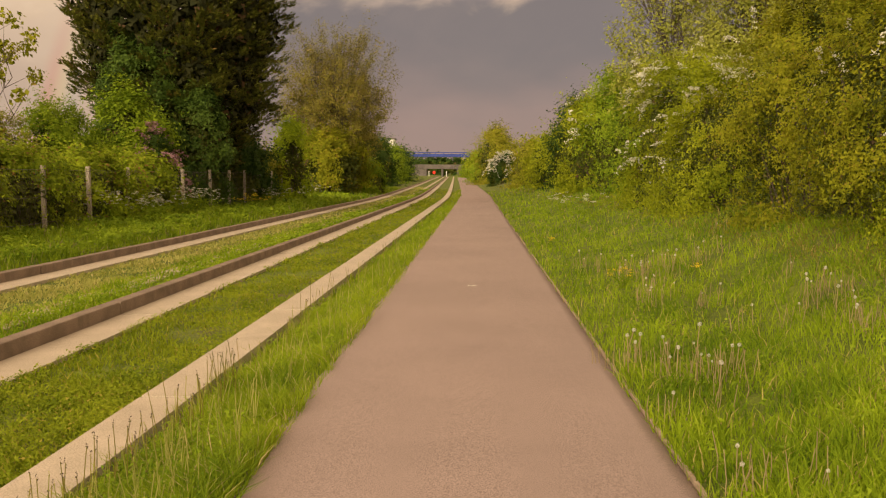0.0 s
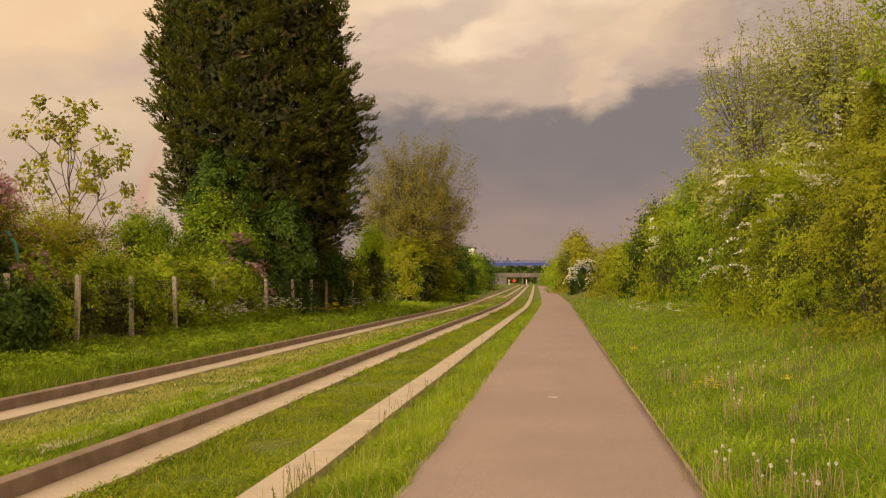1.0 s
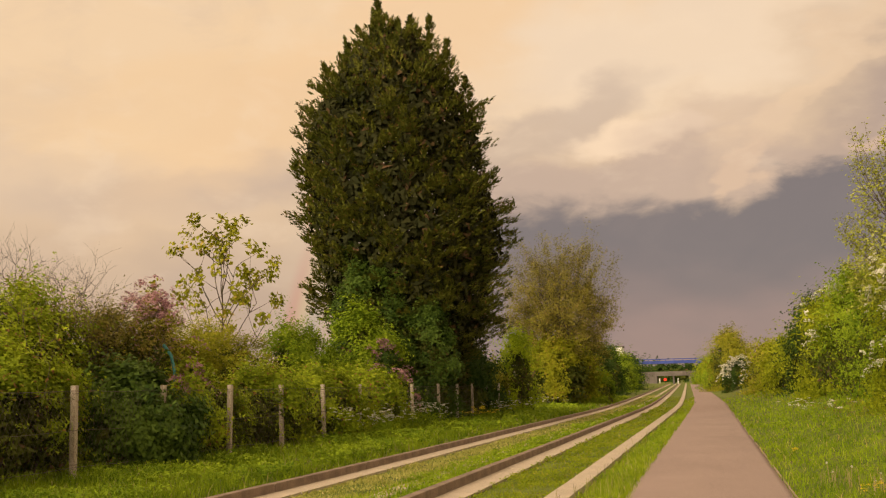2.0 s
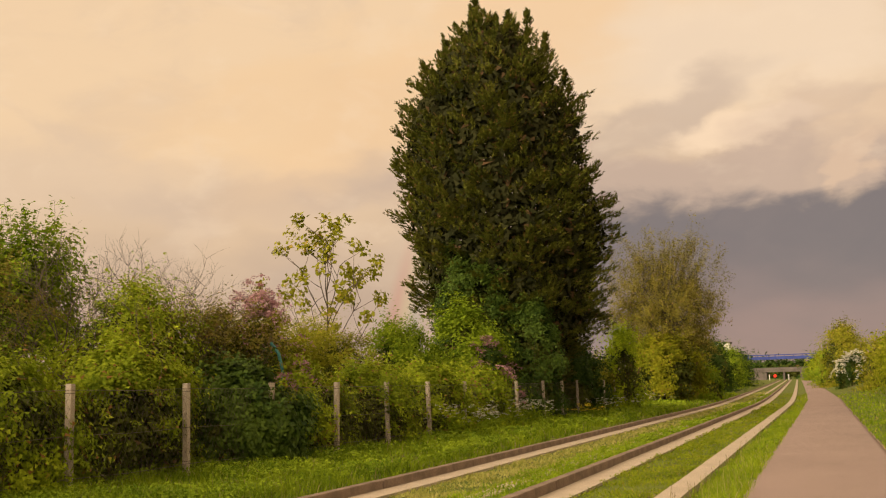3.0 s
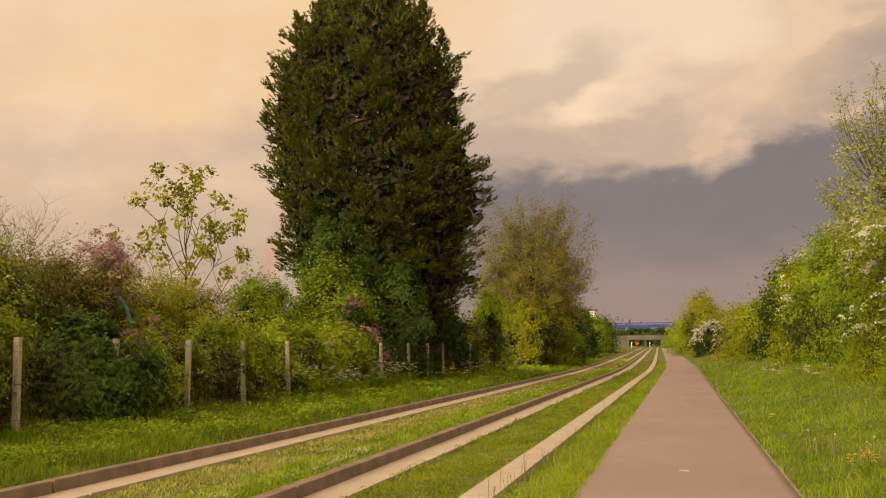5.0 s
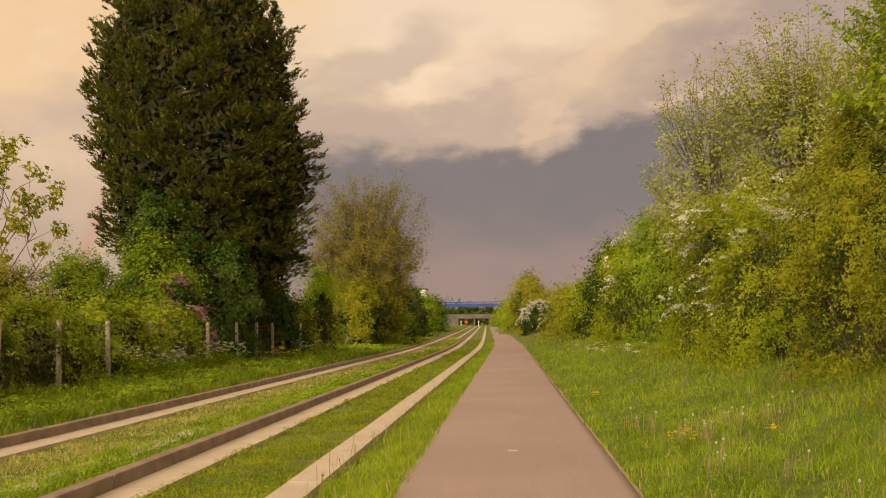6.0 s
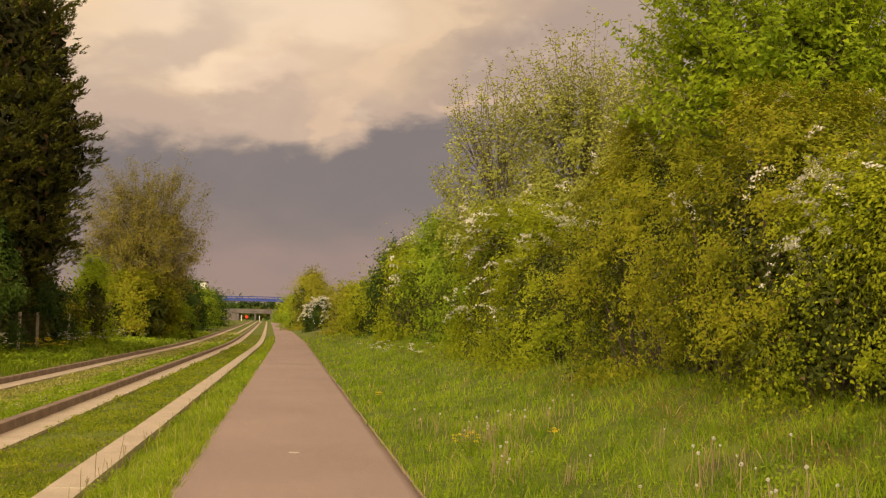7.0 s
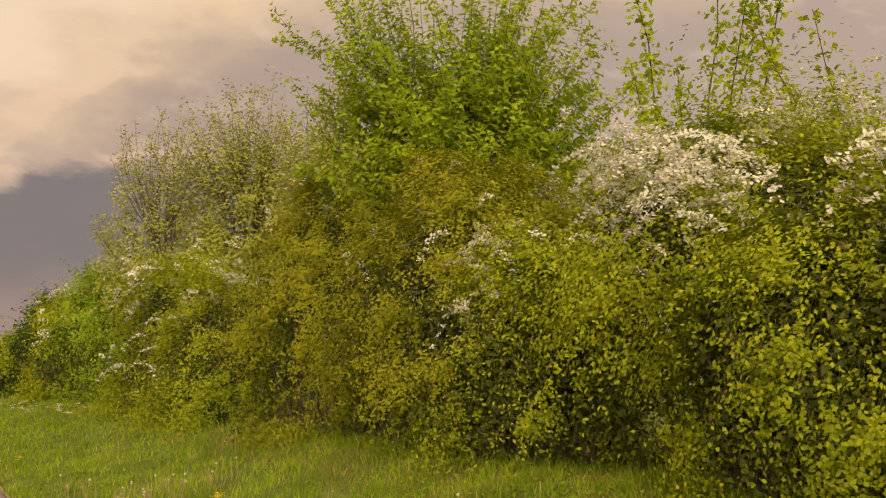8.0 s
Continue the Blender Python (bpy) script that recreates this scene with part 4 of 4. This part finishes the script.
for i, (x, y, rx, ry, h, mat, label) in enumerate([
    (-13.4, 122.0, 2.7, 5.0, 6.6, DEEP, "dark green trees beside the busway"),
    (-11.0, 106.0, 1.6, 3.4, 3.2, FRESH, "bright green bush at the verge"),
    (-14.8, 150.0, 3.2, 9.0, 7.2, DEEP, "dark green trees beside the busway"),
    (-15.6, 182.0, 3.4, 12.0, 6.6, FRESH, "leafy green trees beside the busway"),
    (-16.5, 215.0, 3.4, 14.0, 6.4, DEEP, "leafy green trees beside the busway"),
    (-20.0, 255.0, 4.0, 16.0, 7.0, FRESH, "leafy green trees beside the busway"),
    (-27.0, 320.0, 6.0, 20.0, 8.0, DEEP, "leafy green trees beside the busway"),
    (3.4, 166.0, 3.5, 9.0, 8.6, SHRUB, "rounded yellow-green tree beside the far path"),
    (1.6, 200.0, 2.4, 14.0, 5.5, FRESH, "green scrub beside the far path"),
    (0.6, 245.0, 2.4, 18.0, 6.0, HAWTHORN, "green scrub beside the far path"),
    (-2.0, 330.0, 3.0, 22.0, 5.0, FRESH, "green scrub beside the far path"),
]):
    bush("roadside_tree", label, x, y, rx, ry, h, mat, 15000 if y < 200 else 9000, 0.27 if y < 200 else 0.4, 100 + i, category="tree")

bush("far_wood", "green wooded rise beyond the bridges", -14.0, 500.0, 60.0, 14.0, 7.6, DEEP, 16000, 1.5, 113, category="wood", lobe=3.0, lump=0.25)

# ---- the hedge on the right ----
for i, (x, y, rx, ry, h, mat, n, leaf, bloom, up, label) in enumerate([
    (7.1, 5.6, 2.3, 3.2, 3.5, HAWTHORN, 84000, 0.049, 90, 0.2, "hawthorn hedge bush with scattered white blossom"),
    (7.05, 10.2, 2.1, 3.5, 3.5, HAWTHORN, 84000, 0.05, 760, 0.3, "hawthorn bush thick with white blossom on top"),
    (6.15, 8.0, 1.35, 1.9, 2.5, HAWTHORN, 36000, 0.046, 0, 0.1, "low leafy hawthorn growth at the hedge foot"),
    (6.15, 12.8, 1.3, 2.1, 2.7, HAWTHORN, 36000, 0.047, 16, 0.1, "low leafy hawthorn growth at the hedge foot"),
    (6.75, 15.4, 2.0, 3.2, 4.2, OLIVE, 72000, 0.052, 14, 0.1, "dense olive-green thorn bush"),
    (6.75, 20.4, 2.1, 3.4, 4.9, OLIVE, 68000, 0.054, 24, 0.1, "tall dense olive-brown thorn bush"),
    (6.2, 26.2, 1.7, 3.2, 3.3, HAWTHORN, 36000, 0.066, 70, 0.0, "hawthorn bush with white blossom sprays"),
    (6.35, 31.8, 1.9, 4.0, 4.5, HAWTHORN, 38000, 0.075, 170, -0.2, "yellow-green hawthorn with white blossom sprays"),
    (6.6, 39.0, 1.8, 3.6, 5.2, FRESH, 24000, 0.10, 60, 0.0, "bright green hedge shrub on the bank"),
    (6.6, 47.0, 1.8, 4.4, 5.9, FRESH, 22000, 0.12, 0, 0.0, "yellow-green hedge shrub on the bank"),
    (6.2, 57.0, 1.7, 5.0, 5.2, HAWTHORN, 18000, 0.15, 50, -0.3, "hawthorn with patchy blossom on the bank"),
    (6.7, 69.0, 1.9, 6.0, 5.6, DEEP, 15000, 0.18, 0, 0.0, "dark green hedge shrub on the bank"),
    (6.2, 84.0, 1.9, 8.0, 4.5, HAWTHORN, 14000, 0.21, 0, 0.0, "green hedge shrub on the bank"),
    (5.9, 108.0, 2.2, 10.0, 4.3, SHRUB, 14000, 0.26, 0, 0.0, "olive-green hedge shrub on the bank"),
]):
    bush("hedge_bush", label, x, y, rx, ry, h, mat, n, leaf, 120 + i, bloom, group="hedge beside the path", stems=34, bloom_up=up, lobe=0.36 if mat is OLIVE else 0.0, far_bloom=max(0.0, y - 20) / 40)
bush("hawthorn_bush", "small hawthorn white with blossom", 3.5, 137.0, 1.9, 2.2, 3.9, DEEP, 7000, 0.2, 140, 150, bloom_up=0.0, far_bloom=1.7)
crown_tree("cherry_tree", "leafy bright green tree rising behind the hedge", 8.2, 18.8, 0.11, (0.1, 0, 5.5), (3.5, 2.6, 3.0), CHERRY, 151, 330, 110, 0.115, 0.085, limbs=15, bare=0.35, shell=0.05, lump=0.35, up=0.35, low=-0.5)
whips("young_tree", "upright leafy green shoots above the hedge", 8.5, 12.6, 6.7, 8, CHERRY, 152, 0.3, 0.105, 0.3, per=420)
whips("young_tree", "arching leafy yellow-green shoots above the hedge", 8.4, 9.4, 4.8, 9, HAWTHORN, 155, 0.5, 0.085, 0.3, per=280)
HALF = "half-leafed grey-green tree behind the hedge"
crown_tree("half_leafed_tree", "slender tree of pale bare stems with a few young leaves", 7.3, 36.5, 0.07, (-0.9, 0, 5.6), (2.2, 1.8, 4.4), GREY_LEAF, 153, 260, 44, 0.11, 0.13, bark=TWIG, limbs=16, bare=0.55, shell=0.15, up=0.25, low=-0.8)
crown_tree("half_leafed_tree", HALF, 8.7, 34.0, 0.10, (0.0, 0, 5.8), (2.7, 2.2, 5.0), GREY_LEAF, 160, 420, 84, 0.11, 0.17, bark=TWIG, limbs=18, bare=0.4, shell=0.1, up=0.25, low=-0.8)
crown_tree("half_leafed_tree", HALF, 9.6, 28.5, 0.10, (0.0, 0, 5.2), (2.3, 2.2, 4.2), GREY_LEAF, 167, 360, 76, 0.11, 0.16, bark=TWIG, limbs=16, bare=0.4, shell=0.1, up=0.25, low=-0.8)




# ---- the bridges far ahead ----
def build_footbridge():
    y, x0, x1 = 255.0, -22.0, 4.0
    top = thing("footbridge", "blue steel footbridge crossing high over the busway", "bridge", (0, y, 0))
    part("deck", box(bmesh.new(), (x0, -1.2, 6.45), (x1, 1.2, 6.75), 0.03), BLUE, top)
    for s in (-1.1, 1.1):
        bm = bmesh.new()
        box(bm, (x0, s - 0.04, 7.45), (x1, s + 0.04, 7.6), 0.01)
        rail = part("handrail", bm, BLUE, top)
        bm = bmesh.new()
        box(bm, (x0, s - 0.03, 6.75), (x1, s + 0.03, 7.15), 0.01)
        part("parapet_panel", bm, BLUE, top)
        for i in range(14):
            bm = bmesh.new()
            box(bm, (x0 + i * 2, s - 0.05, 6.74), (x0 + i * 2 + 0.1, s + 0.05, 7.46), 0.01)
            part("baluster", bm, BLUE, rail)
    for x in (x0 + 1, x1 - 1):
        part("pier", box(bmesh.new(), (x - 0.4, -0.5, -1.0), (x + 0.4, 0.5, 6.46), 0.03), BRIDGE, top)


build_footbridge()


def build_roadbridge():
    y = 400.0
    top = thing("road_bridge", "low grey concrete road bridge over the busway", "bridge", (0, y, 0))
    deck = part("deck", box(bmesh.new(), (-30, -4, 4.6), (6, 4, 5.3), 0.05), BRIDGE, top)
    part("parapet", box(bmesh.new(), (-30, -4.1, 5.3), (6, -3.8, 6.2), 0.03), BRIDGE, deck)
    for x0, x1 in ((-60, -18.8), (-13.2, -12.6), (-7.4, 40)):
        part("abutment", box(bmesh.new(), (x0, -3.8, -1), (x1, 3.8, 4.62), 0.05), BRIDGE, top)


build_roadbridge()


# ---- far things ----
def build_signal():
    x, y = -15.9, 395.0
    z = float(land(x, y))
    top = thing("traffic_signal", "small traffic signal showing red beside the underpass", "traffic signal", (x, y, z))
    v, f = tubes([([(0, 0, -0.2), (0, 0, 1.4)], 0.08, 0.08)], 8)
    raw("pole", v, f, SHADE, top)
    head = part("head", box(bmesh.new(), (-0.45, -0.15, 1.0), (0.45, 0.15, 2.1), 0.05), SHADE, top)
    glow = bpy.data.materials.new("red_signal_light")
    glow.use_nodes = True
    n = Nodes(glow.node_tree)
    e = n.add("ShaderNodeEmission")
    e.inputs[0].default_value, e.inputs[1].default_value = (1.0, 0.05, 0.02, 1.0), 1.6
    out = n.add("ShaderNodeOutputMaterial")
    n.put(out.inputs[0], e.outputs[0])
    bm = bmesh.new()
    bmesh.ops.create_uvsphere(bm, u_segments=12, v_segments=8, radius=0.55)
    for v in bm.verts:
        v.co = Vector((v.co.x, v.co.y * 0.3 - 0.2, v.co.z + 1.5))
    part("lamp", bm, glow, head, "glowing red lamp")


build_signal()


def build_marker(x, y, h):
    z = float(land(x, y))
    top = thing("marker_post", "slim white marker post beside the busway", "post", (x, y, z), group="marker posts")
    part("shaft", box(bmesh.new(), (-0.12, -0.12, -0.2), (0.12, 0.12, h), 0.02), WHITE, top)
    part("cap", box(bmesh.new(), (-0.2, -0.2, h), (0.2, 0.2, h + 0.25), 0.03), WHITE, top)


build_marker(-17.6, 390.0, 1.6)
build_marker(-11.0, 385.0, 1.8)


def build_far_house():
    top = thing("far_building", "pale flat-roofed building above distant trees", "building", (-23.5, 285.0, 1.0))
    part("wall", box(bmesh.new(), (-2.0, -3, -1.2), (1.4, 3, 10.6), 0.03), WHITE, top)
    part("roof", box(bmesh.new(), (-2.2, -3.2, 10.6), (1.6, 3.2, 11.0), 0.03), BRIDGE, top)


build_far_house()


# ---- small things by the fence ----
def build_bent_pole():
    x, y = -13.93, 26.0
    top = thing("bent_pole", "bent teal-painted metal pole standing in the hedge", "pole", (x, y, float(land(x, y))))
    v, f = tubes([([(0, 0, -0.3), (0, 0, 1.5), (0, 0.02, 2.3), (-0.06, -0.08, 2.75), (-0.2, -0.25, 3.05)], 0.045, 0.045)], 8)
    raw("tube", v, f, TEAL, top, smooth=True)


build_bent_pole()


def umbel_plant(name, label, x, y, h, heads, material, seed, spread=0.3, size=0.05, group=""):
    """A stalked plant with flat heads of tiny flowers."""
    rng = np.random.default_rng(seed)
    top = thing(name, label, "wildflower", (x, y, float(land(x, y))), group)
    lines, pts = [], []
    for i in range(heads):
        e = np.array([rng.normal(0, spread), rng.normal(0, spread), h * rng.uniform(0.6, 1.05)])
        lines.append(([np.array([e[0] * 0.1, e[1] * 0.1, -0.05]), e * np.array([0.5, 0.5, 0.6]), e], 0.006, 0.003))
        pts.append(e + rng.normal(0, 1, (26, 3)) * np.array([size, size, size * 0.25]))
    v, f = tubes(lines, 3)
    tagged(raw("stalk", v, f, GRASS, top), kind="stuff")
    p = np.concatenate(pts)
    v, f = leaves(p, np.tile([0.0, 0.0, 1.0], (len(p), 1)), np.full(len(p), size * 0.62), np.full(len(p), size * 0.6), rng, 0.1)
    tagged(raw("flower_head", v, f, material, top), kind="stuff")
    m = heads * 14
    q = np.stack([rng.normal(0, spread, m), rng.normal(0, spread, m), rng.uniform(0.05, 0.6, m) * h], 1)
    v, f = leaves(q, np.tile([0.3, 0.0, 0.7], (m, 1)), np.full(m, min(0.09, 0.12 * h)), np.full(m, min(0.05, 0.05 * h)), rng)
    tagged(raw("leaf_tuft", v, f, FRESH, top), kind="stuff")


rng_flowers = random.Random(8)
for i in range(16):
    y = 35.0 + i * 0.85
    umbel_plant("cow_parsley", "white-flowered cow parsley against the fence", -12.35 + rng_flowers.uniform(-0.25, 0.35), y, rng_flowers.uniform(0.75, 1.25), 18, BLOSSOM, 300 + i, 0.34, 0.045, "cow parsley by the fence")
for i in range(9):
    umbel_plant("cow_parsley", "white-flowered cow parsley against the fence", -12.3 + rng_flowers.uniform(-0.2, 0.4), 58.0 + i * 2.6, 1.0, 12, BLOSSOM, 330 + i, 0.45, 0.055, "cow parsley by the fence")
for i in range(5):
    umbel_plant("cow_parsley", "cow parsley in the grass of the bank", 3.4 + rng_flowers.uniform(-0.5, 0.5), 34.0 + i * 2.6, 0.7, 7, BLOSSOM, 350 + i, 0.35, 0.04, "cow parsley on the bank")
umbel_plant("ragwort", "yellow-flowered weed in the grass below the fence", -11.9, 54.0, 0.8, 10, YELLOW, 360, 0.5, 0.08)
umbel_plant("ragwort", "yellow-flowered weed in the grass below the fence", -11.9, 55.4, 0.7, 8, YELLOW, 361, 0.4, 0.08)
umbel_plant("cowslip", "cowslip clump with pale yellow heads in the verge", 2.17, 15.4, 0.32, 14, YELLOW, 362, 0.12, 0.022)
umbel_plant("dandelion", "bright yellow dandelion in the verge grass", 3.05, 14.5, 0.38, 3, YELLOW, 363, 0.03, 0.03)
umbel_plant("dandelion", "bright yellow dandelion in the verge grass", 1.75, 24.6, 0.35, 4, YELLOW, 364, 0.05, 0.03)


def build_dandelion_clock():
    rng = np.random.default_rng(77)
    top = thing("dandelion_clock", "dandelion gone to seed on a pale bare stalk", "dandelion", group="dandelion clocks")
    v, f = tubes([([(0, 0, -0.03), (0.01, 0.005, 0.15), (0.015, 0.0, 0.31)], 0.005, 0.004)], 5)
    stalk = raw("stalk", v, f, STRAW, top)
    d = unit(rng.normal(0, 1, (70, 3)))
    v, f = leaves(d * 0.015 + np.array([0.015, 0, 0.325]), d, np.full(70, 0.014), np.full(70, 0.007), rng, 0.1)
    raw("seed_head", v, f, FLUFF, stalk)
    return top


clock = build_dandelion_clock()
spots = [(1.45, 9.4), (1.62, 8.46), (1.81, 8.47), (2.08, 8.48), (3.17, 10.26), (3.77, 10.9), (3.41, 9.26), (1.75, 5.34), (1.42, 5.43), (2.2, 16.2), (2.7, 16.6), (3.0, 16.2), (3.1, 17.5), (2.5, 15.0)]
rng_spots = random.Random(12)
for i in range(60):
    a, b = rng_spots.choice(spots)
    if i % 4 == 0:
        a, b = rng_spots.uniform(1.5, 4.8), rng_spots.uniform(4.0, 22.0)
    spots.append((a + rng_spots.gauss(0, 0.22), b + rng_spots.gauss(0, 0.35)))
for i, (a, b) in enumerate(spots):
    a = max(a, 1.36)
    m = pose(a, b, float(land(a, b)), rng_spots.uniform(-12, 12), rng_spots.uniform(-12, 12), rng_spots.uniform(0, 360)) @ Matrix.Scale(rng_spots.uniform(0.7, 1.25), 4)
    if i == 0:
        clock.matrix_basis = pose(a, b, float(land(a, b)))
    else:
        c = copy_thing(clock, m)
        c.scale = (rng_spots.uniform(0.55, 1.1),) * 3


def stalks(name, label, spots, per, tall, spread, material, seed, head=0.0, head_material=None):
    """Dry stalks in loose tufts, some with a seed head."""
    rng = np.random.default_rng(seed)
    lines, heads = [], []
    for a, b in spots:
        for _ in range(per):
            p = np.array([a + rng.normal(0, spread), b + rng.normal(0, spread * 1.4), 0])
            p[2] = float(land(p[0], p[1])) - 0.02
            w = np.array([rng.normal(0, 0.12), rng.normal(0, 0.12), 1.0]) * tall * rng.uniform(0.6, 1.2)
            lines.append(([p, p + w * 0.5 + rng.normal(0, 0.012, 3), p + w], 0.0048, 0.003))
            if head:
                heads.append(p + w + np.linspace(-head, head, 7)[:, None] * unit(w[None]) + rng.normal(0, head * 0.18, (7, 3)))
    v, f = tubes(lines, 3)
    tagged(raw(name, v, f, material), label, "grass", kind="stuff")
    if heads:
        p = np.concatenate(heads)
        v, f = leaves(p, rng.normal(0, 1, (len(p), 3)), np.full(len(p), head * 0.6), np.full(len(p), head * 0.4), rng)
        tagged(raw("seed_heads", v, f, head_material or material), "brown seed heads on thin stalks", "grass", kind="stuff")


stalks("dry_stalks", "tufts of dry straw-coloured stalks in the verge", spots[:60], 6, 0.27, 0.10, STRAW, 41)
rng_edge = random.Random(3)
edge = [(-2.3 + rng_edge.uniform(-0.06, 0.25), 1 / (1 / 4.2 - rng_edge.random() * (1 / 4.2 - 1 / 40.0))) for _ in range(70)]
stalks("plantain_stalks", "thin plantain stalks along the concrete strip", edge, 2, 0.42, 0.07, RUSSET, 42, 0.022, BARK)
edge = [(-1.9 + rng_edge.uniform(-0.4, 0.4), 1 / (1 / 4.2 - rng_edge.random() * (1 / 4.2 - 1 / 50.0))) for _ in range(70)]
stalks("seeding_grass", "pale seeding grass stalks at the path's edge", edge, 4, 0.33, 0.12, GRASS_PALE, 43, 0.018, GRASS_PALE)


def build_scrap():
    top = thing("litter_scrap", "small white scrap lying on the asphalt", "litter", (-0.08, 16.5, 0.012))
    bm = bmesh.new()
    bmesh.ops.create_grid(bm, x_segments=5, y_segments=3, size=0.5)
    rng = random.Random(2)
    for v in bm.verts:
        v.co = Vector((v.co.x * 0.13 + rng.uniform(-0.01, 0.01), v.co.y * 0.12 + rng.uniform(-0.012, 0.012), rng.uniform(0.002, 0.012)))
    bmesh.ops.solidify(bm, geom=bm.faces[:], thickness=0.003)
    part("scrap", bm, SCRAP, top)


build_scrap()
